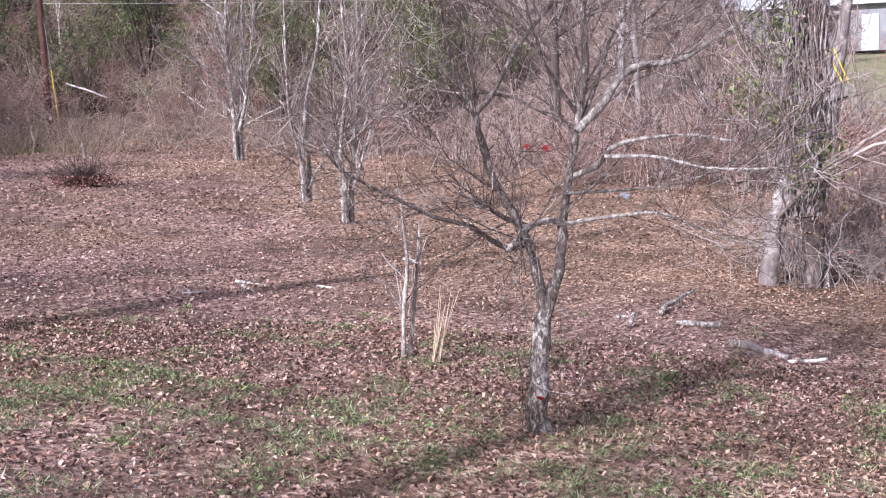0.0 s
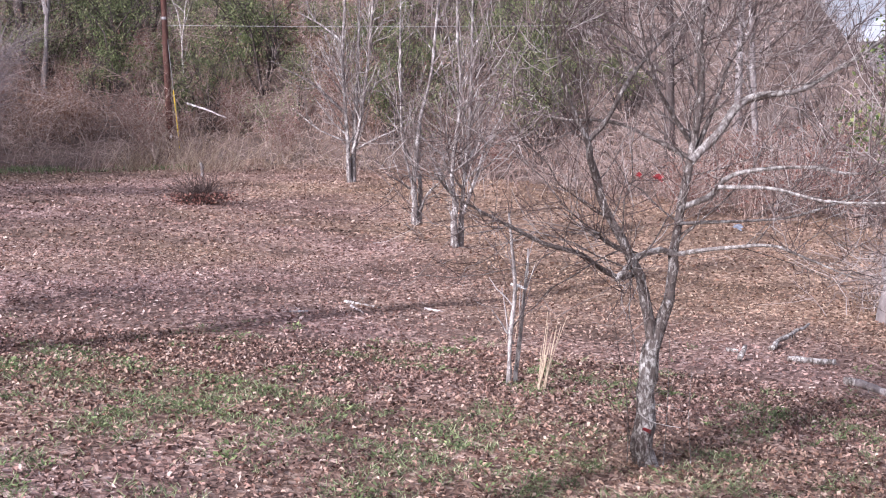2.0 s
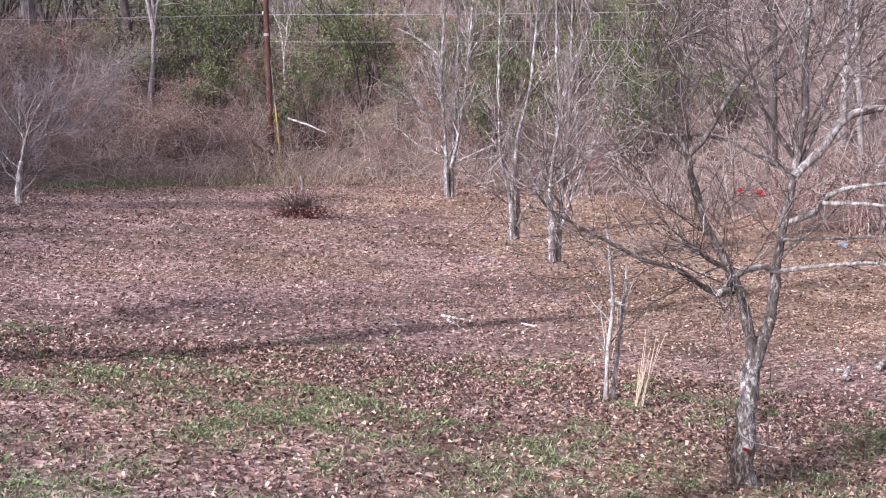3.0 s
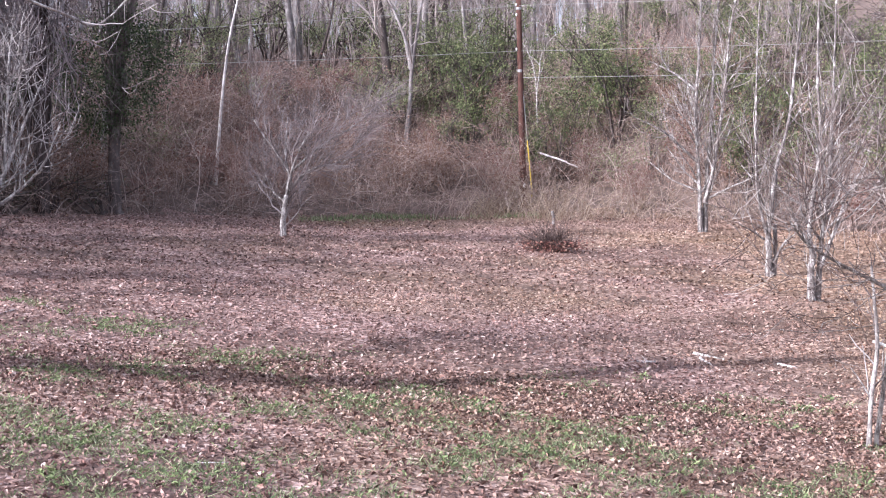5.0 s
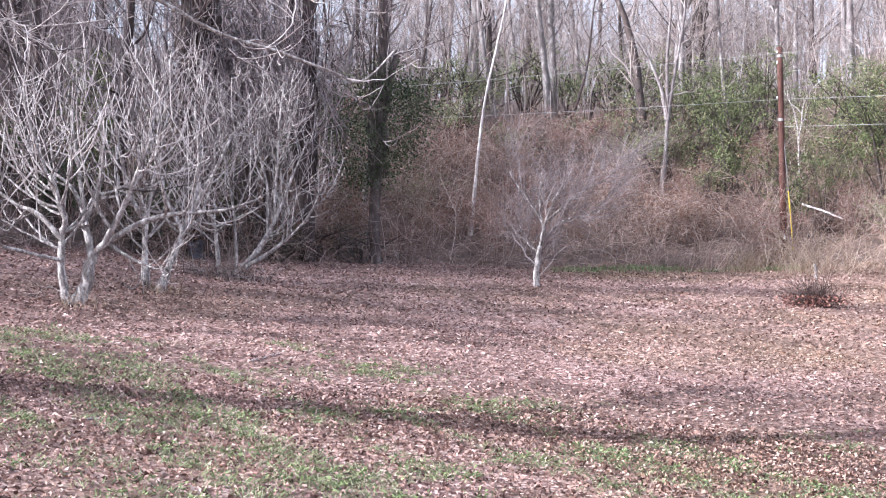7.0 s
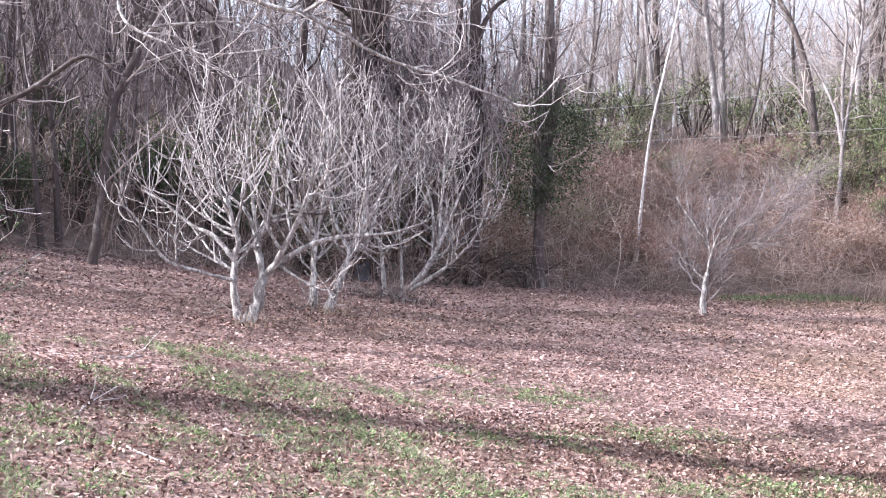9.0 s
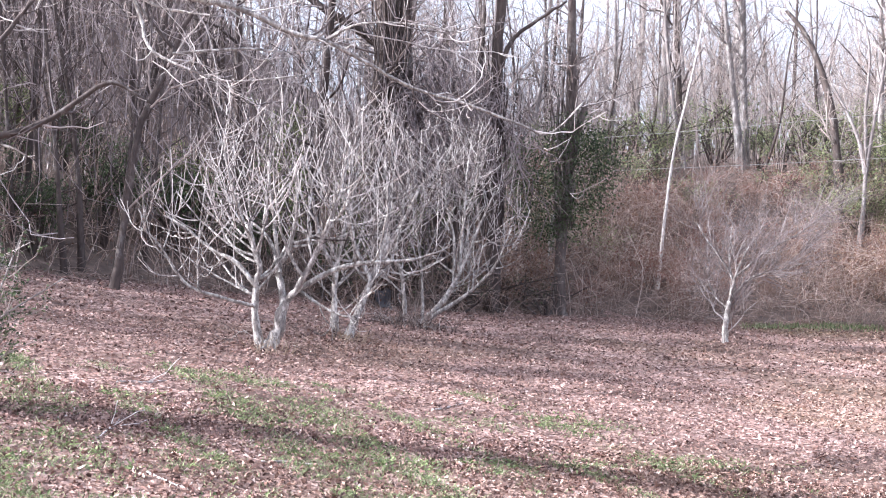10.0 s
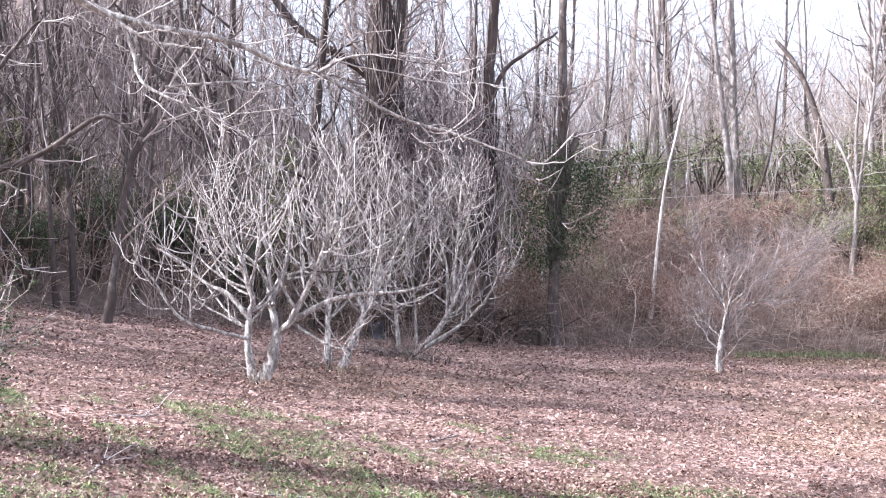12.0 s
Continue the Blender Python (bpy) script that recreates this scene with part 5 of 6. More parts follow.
def shrubs():
    rng = np.random.default_rng(90)
    light = [evergreen(91 + i, 2.0, h, EVERGREEN, "leafy green evergreen shrub on the bank") for i, h in enumerate((3.4, 2.6, 4.4))]
    dark = [evergreen(95 + i, 1.8, h, DARK_LEAF, "dark green evergreen bush under the bare trees") for i, h in enumerate((2.2, 3.0))]
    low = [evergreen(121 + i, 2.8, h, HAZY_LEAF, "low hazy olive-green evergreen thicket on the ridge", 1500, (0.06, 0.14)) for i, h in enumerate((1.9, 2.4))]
    spots = [(light, x, y) for x, y in far_places(96, 21, lambda x, y: 4.5 < past_edge(x, y) < 14 and 2.5 < x < 15, 1.4, (2, 16, 45, 68))]
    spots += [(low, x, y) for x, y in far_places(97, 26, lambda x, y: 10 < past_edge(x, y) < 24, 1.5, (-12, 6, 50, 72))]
    spots += [(light, x, y) for x, y in far_places(99, 9, lambda x, y: 4 < past_edge(x, y) < 16, 2.4, (-29, -13, 25, 54))]
    spots += [(dark, x, y) for x, y in far_places(98, 18, lambda x, y: 2.5 < past_edge(x, y) < 14, 1.8, (-28, -13, 25, 52))]
    spots += [(light, x, y) for x, y in far_places(100, 9, lambda x, y: 5 < past_edge(x, y) < 20, 1.8, (13, 21, 40, 62))]
    spots += [(light, x, y) for x, y in far_places(101, 20, lambda x, y: 0.26 < x / y < 0.52, 1.7, (12, 28, 44, 58))]
    foot = [evergreen(125 + i, 2.2, h, DARK_LEAF, "low dark twiggy bush at the foot of the wood", 300, (0.05, 0.10)) for i, h in enumerate((1.3, 1.0))]
    spots += [(foot, x, 47.2 - 0.045 * (x - 2) ** 2 + e) for x, e in ((-11.8, 1.0), (-10.6, 1.3), (-9.4, 0.9), (-13.4, 1.6), (-14.8, 1.2))]
    # Evergreens added out of view, up-sun, to cast shade on the left meadow.
    tall = [evergreen(111, 1.7, 4.3, DARK_LEAF, "unseen tall leafy evergreen tree added to shade the meadow")]
    spots += [(tall, x, y) for x, y in ((-21.5, 15.5), (-22, 18.6), (-22.5, 21.6), (-24.5, 24.3))]
    used = set()
    for i, (kinds, x, y) in enumerate(spots):
        k = kinds[i % len(kinds)]
        m = pose(x, y, float(ground_z(x, y)), 0, 0, rng.uniform(0, 360)) @ Matrix.Scale(1.6 if kinds is tall else rng.uniform(0.8, 1.25), 4)
        if k.name in used:
            copy_thing(k, m)
        else:
            used.add(k.name)
            k.matrix_world = m


shrubs()

# ---- the vine-wrapped tree beside the meadow ----
vt = tree("vine_tree", (15.09, 17.86), -40.2, [
        ("trunk", 0.155, 0.27, [(0.12, 0.00, -0.07), (0.14, 0.00, 0.8), (0.06, 0.00, 1.8), (0.02, 0.00, 2.8), (0.10, 0.00, 4.2), (0.20, 0.00, 5.71)]),
        ("stem", 0.135, 0.17, [(-0.66, -0.12, -0.07), (-0.58, -0.12, 0.8), (-0.36, -0.08, 1.6), (-0.10, 0.00, 2.4), (0.06, 0.0, 3.2)]),
        ("limb", 0.05, 0.02, [(-0.06, 0.00, 2.82), (0.26, 0.20, 3.22), (0.75, 0.40, 3.40)]),
], "big grey tree wrapped in vines and yellow-green ivy", "tree", BARK_DARK, TWIG_WOOD, 101, EDGE, "vine-hung trees", sides=12, pale={1: BARK_WOOD})
vines(vt, 107, 26, 0.34, 0.0, 2.4, BARK_WOOD, 0.32, 0.007)
vines(vt, 102, 170, 0.30, 1.3, 6.4, BARK_WOOD, 0.27, 0.013)
foliage(vt, 106, [(0.0, -0.25, 1.2, 0.45), (0.1, -0.25, 2.4, 0.4), (-0.1, -0.2, 3.6, 0.4), (0.3, -0.1, 1.8, 0.4), (-0.4, -0.2, 2.8, 0.4), (0.1, -0.1, 4.8, 0.4)], 900, (0.04, 0.09), BROWN_LEAF)
foliage(vt, 103, [(-1.1, -0.2, 3.5, 0.35), (-0.6, -0.2, 3.3, 0.35), (-0.3, -0.3, 3.1, 0.3), (0.0, -0.3, 2.8, 0.3), (0.45, -0.2, 2.4, 0.3), (0.1, -0.3, 2.0, 0.35), (-0.4, -0.3, 4.2, 0.45), (-0.5, -0.3, 4.8, 0.4)], 1500, (0.06, 0.13), IVY)

rng = np.random.default_rng(105)
thicket("hanging_brush", 105, (rng.normal(16.6, 1.0, 480), rng.normal(18.7, 0.9, 480)), (0.6, 1.9), "mass of thin grey twigs and vines round the big tree", mat=TWIG_WOOD, thick=(0.004, 0.011), leaves=900, side=3, twig=0.004)



def russet_shrub(seed, w, h, leaf=RUSSET, label="tangled brush hung with dead red-brown leaves", n=1700, group="russet shrubs"):
    rng = np.random.default_rng(seed)
    th = thing("russet_shrub", (0, 400 + seed, 0), 0, label, "shrub", group)
    stems = [stem([(rng.normal(0, 0.15), rng.normal(0, 0.15), -0.1), (rng.normal(0, w * 0.2), rng.normal(0, w * 0.2), h * 0.5), (rng.normal(0, w * 0.4), rng.normal(0, w * 0.4), h * rng.uniform(0.6, 1))], 0.012, 0.005, 7, rng) for _ in range(18)]
    P, R = resampled(stems, 6)
    A, B = grow(rng, P, R, 4.6, (0.4, 1.3), 58, -0.2, 0.15, 5, 0.6, 0.4, 0.0042, kinks=0.05)
    v, q = merged([tubes(P, R, 4), tubes(A, B, 3)])
    part("branchwork", mesh_of("branchwork", v, q, BRUSH), th)
    c = A[rng.integers(0, len(A), n), rng.integers(1, 4, n)] + rng.normal(0, 0.12, (n, 3))
    v, q = kites(rng, c, (0.04, 0.095))
    part("foliage", mesh_of("foliage", v, q, leaf), th)
    return th


kinds = [russet_shrub(151, 1.6, 2.6), russet_shrub(152, 1.9, 2.0)]
rng = np.random.default_rng(153)
for i, (x, y, s) in enumerate(((20.1, 31.0, 1.0), (21.6, 30.5, 1.0), (22.2, 29.0, 1.1), (18.4, 31.6, 0.9), (24.6, 27.4, 1.0), (26.0, 29.5, 1.0), (17.6, 18.9, 0.6), (18.4, 19.8, 0.75), (23.4, 31.6, 1.1), (43.5, 52.0, 1.0), (45.2, 50.2, 1.1), (46.8, 48.4, 0.9), (48.6, 47.2, 1.0))):
    m = pose(x, y, float(ground_z(x, y)), 0, 0, rng.uniform(0, 360)) @ Matrix.Scale(s, 4)
    if i < 2:
        kinds[i].matrix_world = m
    else:
        copy_thing(kinds[i % 2], m)

MOUNDS = ((2.2, 2.2, BROWN_LEAF, 1800, "dense bramble mound of brown canes and dead leaves"), (1.8, 2.7, RUSSET, 1400, "dense bramble mound of brown canes and dead leaves"),
          (2.6, 1.7, BROWN_LEAF, 2000, "low sprawling bramble mound with dead leaves"), (2.4, 2.0, HAZY_LEAF, 1100, "mound of bare canes thinly set with olive leaves"),
          (2.0, 1.8, RUSSET, 1300, "mound of red-brown canes with a few russet leaves"))
kinds = [russet_shrub(154 + i, w, h, leaf, label, n, "bramble mounds") for i, (w, h, leaf, n, label) in enumerate(MOUNDS)]
spots = far_places(157, 64, lambda x, y: 0.9 < past_edge(x, y) < 13, 1.35, (-12, 16, 38, 62))
for i, (x, y) in enumerate(spots):
    m = pose(x, y, float(ground_z(x, y)), 0, 0, rng.uniform(0, 360)) @ Matrix.Scale(rng.uniform(0.7, 1.25), 4)
    if i < len(kinds):
        kinds[i].matrix_world = m
    else:
        copy_thing(kinds[i % len(kinds)], m)

snag = tree("dead_snag", (-9.8, 44.9), 12.3, [
    ("trunk", 0.13, 0.10, [(-0.05, 0, 0.0), (0.0, 0, 1.6), (0.05, 0, 3.0)])], "short broken-off pale dead trunk", "dead tree", BARK_PALE, TWIG_WOOD, 104,
    [dict(per_m=0.8, length=(0.2, 0.5), angle=60, lo=0.006)])


# ---- dead wood on the ground ----
def log(a, b, r0, r1, label, name="log", lift=0.6, branches=0, seed=1, rise=0.0, wood=DEADWOOD):
    """A dead limb lying on the ground from a to b."""
    rng = np.random.default_rng(seed)
    wood = BARK_WHITE if r0 < 0.03 else wood
    a, b = np.array(a, float), np.array(b, float)
    mid = (a + b) / 2
    z = float(ground_z(*mid))
    n = 11
    s = np.linspace(0, 1, n)[:, None]
    xy = a * (1 - s) + b * s
    ln = float(np.linalg.norm(b - a))
    xy += np.array([-(b - a)[1], (b - a)[0]]) / ln * np.cumsum(rng.normal(0, 0.03 * ln, n))[:, None] * 0.6
    R = np.linspace(r0, r1, n) * (1 + rng.normal(0, 0.07, n))
    P = np.column_stack([xy - mid, ground_z(xy[:, 0], xy[:, 1]) - z + R * lift + rise * s[:, 0]])
    th = thing(name, (mid[0], mid[1], z), 0, label, "dead branch" if r0 < 0.03 else "log")
    v, q = tubes(P[None], R[None], 9, cap=True)
    v = np.vstack([v, P[:1]])
    v[:9] = P[0] + (v[:9] - P[0]) * 0.85
    part("stick" if r0 < 0.03 else "wood", mesh_of(name, v, np.vstack([q, [[8, 7, 6, 5], [5, 4, 3, 8], [3, 2, 1, 8], [1, 0, 8, 3]]]), wood), th)
    if branches:
        Q, S = grow(rng, P[None], R[None], branches / ln, (0.2 * ln, 0.5 * ln), 40, 0.15, 0.2, 5, 0.5, 0.15, 0.006)
        for i in range(len(Q)):
            v, q = tubes(Q[i:i + 1], S[i:i + 1], 6, cap=True)
            part("branch", mesh_of("branch", v, q, wood), th)
    return th


log((9.60, 15.15), (9.84, 15.36), 0.042, 0.034, "short bleached chunk of limb tilted up on the leaves", lift=1.0, rise=0.15)
log((9.83, 15.88), (9.97, 15.78), 0.035, 0.03, "small bleached wood chip on the leaves")
log((10.66, 16.0), (12.0, 17.0), 0.045, 0.022, "crooked bleached dead limb propped on the leaves", branches=3, seed=4, rise=0.2)
log((10.45, 15.24), (11.1, 15.0), 0.055, 0.045, "bleached rotten log lying on the leaves", seed=5)
log((10.40, 13.88), (10.52, 13.74), 0.06, 0.05, "pale broken log end on the leaves", seed=6)
log((10.52, 13.77), (10.80, 13.1), 0.065, 0.05, "grey rotten log lying half in the leaves", branches=2, seed=7, wood=BARK_WOOD)
log((10.66, 12.98), (11.16, 12.81), 0.024, 0.026, "pale clean stick lying against the rotten log", "dead_branch", seed=8, rise=0.06)
log((5.0, 19.64), (5.5, 19.15), 0.032, 0.012, "bleached dead branch lying on the leaves", "dead_branch", seed=9, branches=5)
log((5.02, 19.25), (4.99, 18.4), 0.028, 0.012, "thin pale dead stick on the leaves", "dead_branch", seed=10)
log((6.2, 19.14), (6.45, 18.95), 0.025, 0.015, "thin pale dead stick on the leaves", "dead_branch", seed=11)
log((4.1, 18.4), (3.7, 18.3), 0.02, 0.008, "thin grey twiggy stick on the leaves", "dead_branch", seed=12, branches=6)
log((-5.4, 17.05), (-5.2, 18.1), 0.013, 0.007, "thin pale dead stick on the leaves", "dead_branch", seed=13)
log((-8.94, 14.43), (-8.6, 15.7), 0.013, 0.006, "thin pale twiggy stick on the leaves", "dead_branch", seed=14, branches=4)
log((-7.39, 11.47), (-7.9, 12.9), 0.011, 0.005, "thin pale forked stick on the grass", "dead_branch", seed=15, branches=4)
log((-5.7, 12.0), (-5.2, 12.4), 0.012, 0.006, "small dry stick on the grass", "dead_branch", seed=16, branches=2)
log((-6.24, 10.65), (-5.67, 10.32), 0.012, 0.006, "thin pale dead stick on the grass", "dead_branch", seed=18, branches=3)
log((-8.17, 11.93), (-8.16, 12.5), 0.010, 0.005, "thin pale dead stick on the leaves", "dead_branch", seed=19, branches=2)
log((-1.7, 10.8), (-1.35, 11.0), 0.01, 0.006, "small dry stick on the leaves", "dead_branch", seed=17)


def fallen_trunk():
    """A pale bare trunk that leans in the brush by the pole."""
    x, y = 7.0, 49.0
    z = float(ground_z(x, y))
    th = thing("fallen_tree", (x, y, z), 0, "white fallen trunk leaning in the brush", "fallen tree")
    P, R = stem([(-0.6, 0.45, 2.02), (0.1, -0.1, 1.74), (0.75, -0.6, 1.42)], 0.042, 0.026, 10, np.random.default_rng(5))
    v, q = tubes(P[None], R[None], 8, cap=True)
    part("trunk", mesh_of("trunk", v, q, BARK_WHITE), th)


fallen_trunk()


# ---- stump, heap of brash, straw and weeds ----
def brash_heap():
    rng = np.random.default_rng(110)
    x, y = 4.95, 35.5
    th = thing("brash_heap", (x, y, float(ground_z(x, y))), 0, "low heap of dark dead twigs and leaves in the meadow", "brush pile")
    n = 900
    c = np.column_stack([rng.normal(0, 0.22, n), rng.normal(0, 0.22, n), np.zeros(n)])
    t = np.linspace(0, 1, 4)[None, :, None]
    go = np.column_stack([rng.normal(0, 0.5, n), rng.normal(0, 0.5, n), rng.uniform(0.3, 1.2, n)])[:, None]
    h = (rng.uniform(0.25, 0.7, n) * np.exp(-(c[:, 0] ** 2 + c[:, 1] ** 2)))[:, None, None]
    P = c[:, None] + h * (t * go + t * t * rng.normal(-0.1, 0.45, (n, 1, 3)))
    v, q = tubes(P, np.full((n, 4), 0.006), 3)
    part("twigwork", mesh_of("twigwork", v, q, HEAP_TWIG), th)
    m = 1700
    v, q = kites(rng, np.column_stack([rng.normal(0, 0.38, m), rng.normal(0, 0.38, m), rng.uniform(0, 0.3, m)]), (0.05, 0.11))
    part("foliage", mesh_of("foliage", v, q, RUSSET), th)


brash_heap()


def stump(x, y, h, r):
    th = thing("stump", (x, y, float(ground_z(x, y))), 0, "short weathered tree stump with bleached broken top", "stump")
    P, R = stem([(0, 0, -0.1), (0.02, 0, h * 0.5), (-0.03, 0, h)], r, r * 0.75, 8, np.random.default_rng(6), 0.08, 0.4)
    v, q = tubes(P[None], R[None], 10, cap=True)
    part("wood", mesh_of("wood", v, q, BARK_PALE), th)


stump(6.1, 43.7, 0.46, 0.06)
stump(12.9, 47.4, 2.2, 0.10)


def tuft(x, y, n, high, spread, label, mat=STRAW, lean=0.25, seed=1, width=0.006, name="straw_tuft", tip=0.12):
    rng = np.random.default_rng(seed)
    t = np.linspace(0, 1, 5)[None, :, None]
    c = np.column_stack([rng.normal(0, spread, n), rng.normal(0, spread, n), np.full(n, -0.02)])
    go = np.column_stack([rng.normal(tip, lean, n), rng.normal(0, lean, n), np.ones(n)])[:, None]
    P = c[:, None] + rng.uniform(*high, n)[:, None, None] * (t * go + t * t * rng.normal(0, lean * 0.6, (n, 1, 3)) * np.array([1, 1, 0.3]))
    R = np.full((n, 1), width) * np.linspace(1, 0.5, 5)[None]
    if n > 50:
        v, q = tubes(P, R, 3)
        ob = tagged(new(name, mesh_of(name, v, q, mat)), label, "grass tuft", kind="stuff")
        ob.matrix_world = pose(x, y, float(ground_z(x, y)))
        return ob
    ob = thing(name, (x, y, float(ground_z(x, y))), 0, label, "grass tuft")
    for i in range(n):
        v, q = tubes(P[i:i + 1], R[i:i + 1], 4)
        part("stalk", mesh_of("stalk", v, q, mat), ob)
    return ob


tuft(5.72, 13.3, 13, (0.3, 1.0), 0.035, "tall dry straw-coloured grass stalks beside the sapling", mat=STRAW_BRIGHT, lean=0.05, seed=120, width=0.007, tip=0.2)
tuft(6.45, 16.0, 5, (0.3, 0.6), 0.03, "few dry straw-coloured stalks on the leaves", mat=STRAW_BRIGHT, lean=0.12, seed=121)
tuft(6.3, 45.3, 150, (0.5, 1.9), 0.8, "pale dry grass and weed stalks at the meadow's edge", lean=0.55, seed=122, width=0.009)
tuft(9.0, 46.2, 130, (0.4, 1.5), 1.2, "pale dry grass and weed stalks at the meadow's edge", lean=0.6, seed=123, width=0.009)
tuft(12.5, 44.5, 110, (0.3, 1.2), 1.2, "pale dry grass and weed stalks at the meadow's edge", lean=0.6, seed=124, width=0.009)
tuft(4.2, 46.8, 120, (0.4, 1.0), 0.6, "pale dry grass and weed stalks at the meadow's edge", lean=0.6, seed=125, width=0.009)
tuft(2.6, 46.6, 60, (0.5, 1.4), 0.4, "thin grey weed stalks at the meadow's edge", mat=BRUSH, lean=0.3, seed=126, width=0.01)


tuft(-10.1, 30.2, 46, (0.25, 0.7), 0.28, "brown dry weeds round the foot of the fig tree", mat=BRUSH, lean=0.4, seed=127, width=0.007)
tuft(-9.6, 20.5, 40, (0.1, 0.35), 0.25, "low dry grass round the foot of the fig tree", lean=0.5, seed=128, width=0.006)
tuft(-9.7, 24.5, 40, (0.1, 0.4), 0.25, "low dry grass round the foot of the fig tree", lean=0.5, seed=129, width=0.006)


# ---- white cord on the sapling, red and blue scraps ----
def cord():
    x, y = 5.52, 13.62
    P = spline([(-0.02, -0.03, 0), (0.06, -0.03, -0.02), (0.15, 0.0, -0.06), (0.14, 0.12, -0.05), (0.0, 0.08, 0.0), (-0.02, -0.03, 0)], 16)
    v, q = tubes(P[None], np.full((1, 16), 0.008), 6)
    me = mesh_of("cord", v, q, WHITE_TIE)
    ob = tagged(new("cord", me), "white cord tied round the sapling stems", "cord")
    ob.matrix_world = pose(x, y, float(ground_z(x, y)) + 1.18, 0, 0, -22)


cord()


def rag(name, place, w, h, mat, label):
    bm = bmesh.new()
    bmesh.ops.create_grid(bm, x_segments=8, y_segments=8, size=0.5)
    rng = np.random.default_rng(130)
    for v in bm.verts:
        x, y = v.co.x, v.co.y
        v.co = (x * w + 0.03 * math.sin(9 * y), 0.10 * math.sin(7 * x + 4 * y) * w + rng.normal(0, 0.006), y * h * (0.8 + 0.3 * math.sin(5 * x)))
    bmesh.ops.solidify(bm, geom=bm.faces[:], thickness=0.006)
    ob = tagged(new(name, bm_mesh(name, bm, mat)), label, "cloth")
    ob.matrix_world = pose(*place, 0, 12, -30)


rag("red_rag", (14.41, 26.31, 2.3), 0.2, 0.16, RED_RAG, "small red rag caught in the brush")
rag("red_rag", (14.05, 26.6, 2.35), 0.1, 0.13, RED_RAG, "small red rag caught in the brush")
rag("blue_scrap", (18.14, 28.76, 0.85), 0.22, 0.16, BLUE_TARP, "pale blue scrap of sheet in the brush")
rag("grey_sheet", (-13.55, 37.2, float(ground_z(-13.55, 37.2)) + 0.30), 0.9, 0.7, GREY_SHEET, "blue-grey sheet hung in the brush behind the fig trees")
rag("ribbon", (5.50, 10.26, 0.42), 0.032, 0.035, RED_RAG, "small red ribbon tied on the tree trunk")


# ---- guy wires of a further pole ----
def guy(a, b, name="guy_wire"):
    th = thing(name, b, 0, "guy wire with bright yellow plastic guard", "guy wire")
    d = np.array(a) - np.array(b)
    P = np.linspace((0, 0, 0), d * 2.5, 6)
    v, q = tubes(P[None], np.full((1, 6), 0.012), 5)
    part("wire", mesh_of("wire", v, q, STEEL), th)
    P = np.linspace(d * 0.6, d, 5)
    v, q = tubes(P[None], np.full((1, 5), 0.021), 8, cap=True)
    part("guard", mesh_of("guard", v, q, YELLOW), th, "yellow plastic guard")


guy((25.62, 29.4, 4.78), (26.54, 28.61, 2.15))
guy((25.79, 29.26, 4.77), (26.62, 28.55, 2.15))


# ---- far building ----
def box(name, size, at, mat, parent, label="", bevel=0.02):
    bm = bmesh.new()
    bmesh.ops.create_cube(bm, size=1)
    bmesh.ops.scale(bm, vec=size, verts=bm.verts)
    bmesh.ops.bevel(bm, geom=bm.edges[:], offset=bevel, segments=1, affect="EDGES")
    bmesh.ops.translate(bm, vec=at, verts=bm.verts)
    return part(name, bm_mesh(name, bm, mat), parent, label)


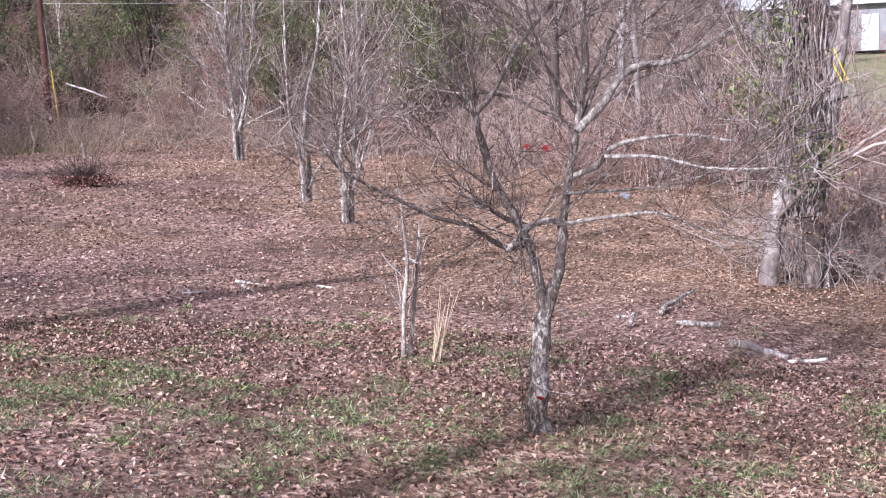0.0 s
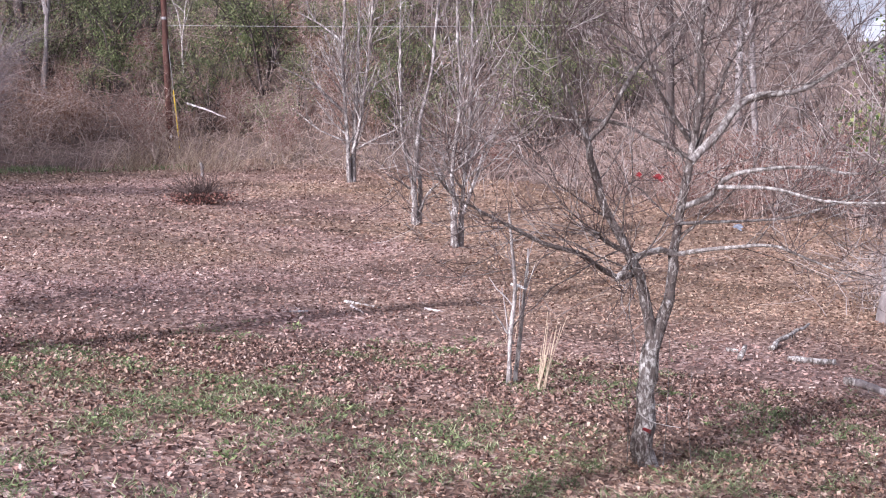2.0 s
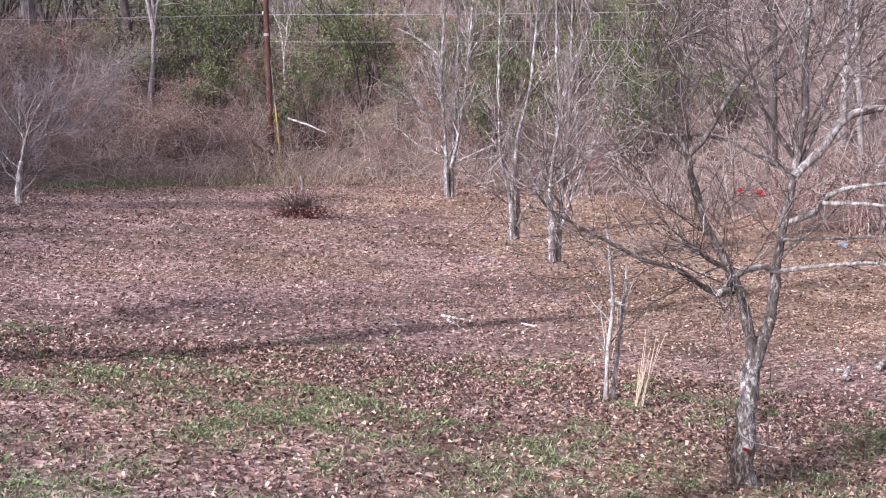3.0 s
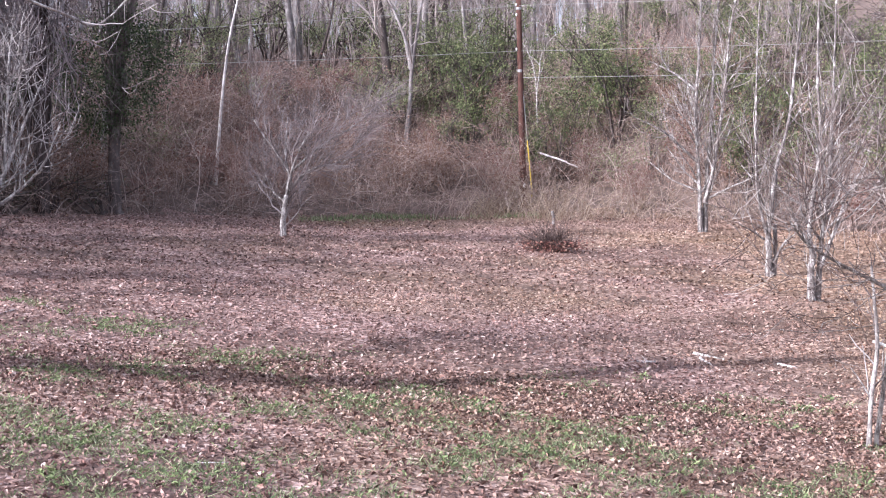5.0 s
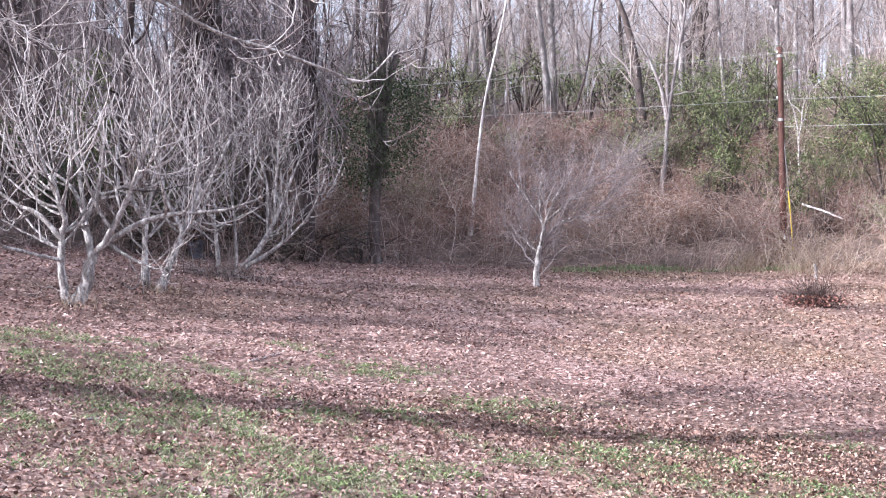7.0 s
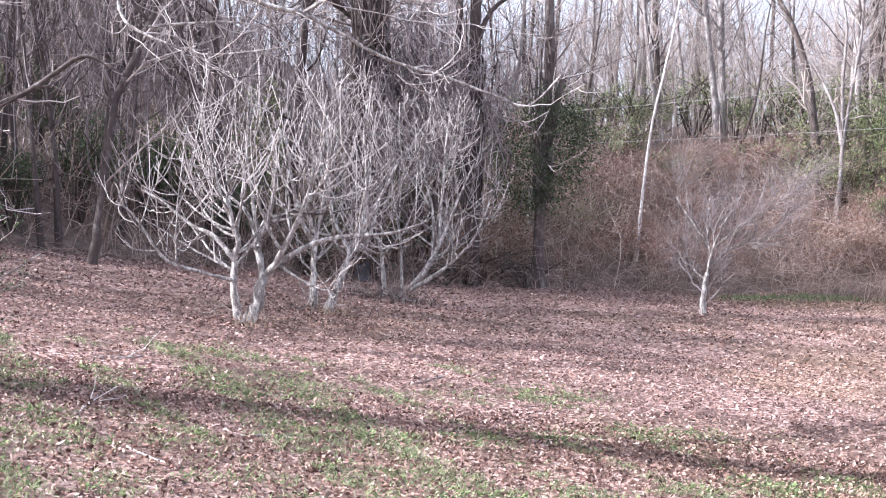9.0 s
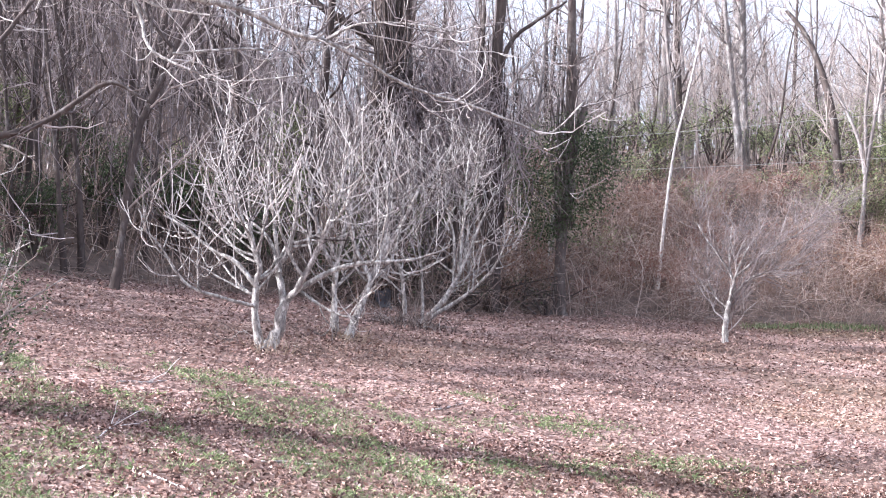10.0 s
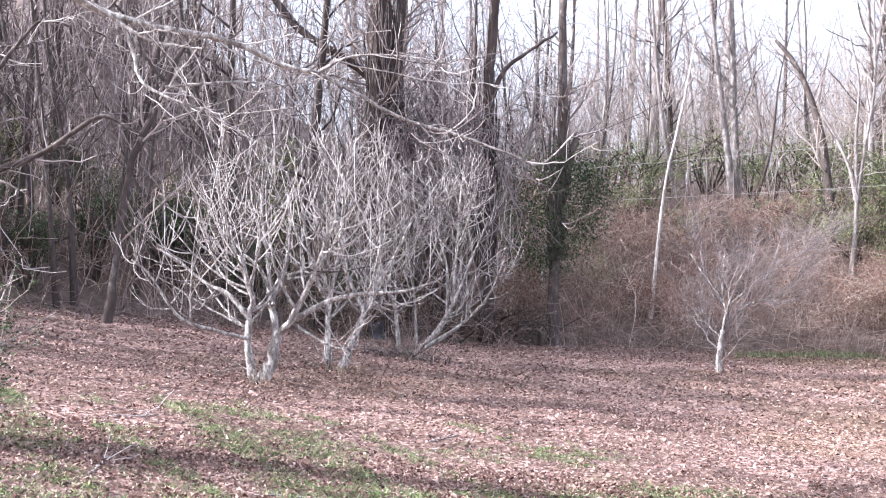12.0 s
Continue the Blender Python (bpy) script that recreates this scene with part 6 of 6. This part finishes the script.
def far_house():
    x, y = 53.0, 57.0
    th = thing("house", (x, y, float(ground_z(x, y)) - 0.1), -43, "white house with grey metal roof beyond the trees", "house")
    box("wall", (14, 6, 2.7), (0, 0, 1.35), WHITE_PAINT, th, "white siding wall")
    bm = bmesh.new()
    pr = [(-3.5, 2.6), (0, 4.2), (3.5, 2.6), (3.5, 2.75), (0, 4.36), (-3.5, 2.75)]
    a = [bm.verts.new((-7.4, p, q)) for p, q in pr]
    b = [bm.verts.new((7.4, p, q)) for p, q in pr]
    bm.faces.new(a)
    bm.faces.new(b[::-1])
    for i in range(6):
        bm.faces.new((a[i], b[i], b[(i + 1) % 6], a[(i + 1) % 6]))
    bmesh.ops.recalc_face_normals(bm, faces=bm.faces[:])
    part("roof", bm_mesh("roof", bm, GREY_ROOF), th, "grey metal roof")
    for wx in (-5, -2, 2.2, 5.2):
        w = box("window", (1.3, 0.12, 1.2), (wx, -3.03, 1.6), WHITE_PAINT, th)
        box("pane", (1.1, 0.06, 1.0), (wx, -3.09, 1.6), DARK_GLASS, w, "", 0.005)
    box("door", (0.95, 0.1, 2.05), (0, -3.03, 1.03), GREY_ROOF, th)


far_house()


# ---- evergreen bush beside the eye's view ----
def holly():
    rng = np.random.default_rng(140)
    x, y = -9.0, 11.6
    th = thing("holly_bush", (x, y, float(ground_z(x, y))), 0, "small dark-leaved evergreen bush with bare lower twigs", "bush")
    stems = [stem([(0, 0, -0.05), (rng.normal(0, 0.15), rng.normal(0, 0.15), 0.8), (rng.normal(0, 0.55), rng.normal(0, 0.55), rng.uniform(1.3, 2.1))], 0.022, 0.006, 8, rng) for _ in range(10)]
    for P, R in stems:
        v, q = tubes(P[None], R[None], 6)
        part("stem", mesh_of("stem", v, q, BARK_WOOD), th)
    P, R = resampled(stems, 8)
    A, B = grow(rng, P, R, 5.0, (0.25, 0.8), 55, 0.15, 0.1, 5, 0.6, 0.25, 0.004)
    C, D = grow(rng, A, B, 5.0, (0.1, 0.35), 50, 0.1, 0.1, 3, 0.7, 0.2, 0.003)
    v, q = merged([tubes(A, B, 4), tubes(C, D, 3)])
    part("twigwork", mesh_of("twigwork", v, q, TWIG_WOOD), th)
    n = 2400
    c = np.concatenate([A[:, 2:].reshape(-1, 3), C.reshape(-1, 3)])
    c = c[rng.integers(0, len(c), n)] + rng.normal(0, 0.03, (n, 3))
    v, q = blades(rng, c, (0.03, 0.055), 0.9, 0.2)
    part("foliage", mesh_of("foliage", v, q, DARK_LEAF), th)


holly()
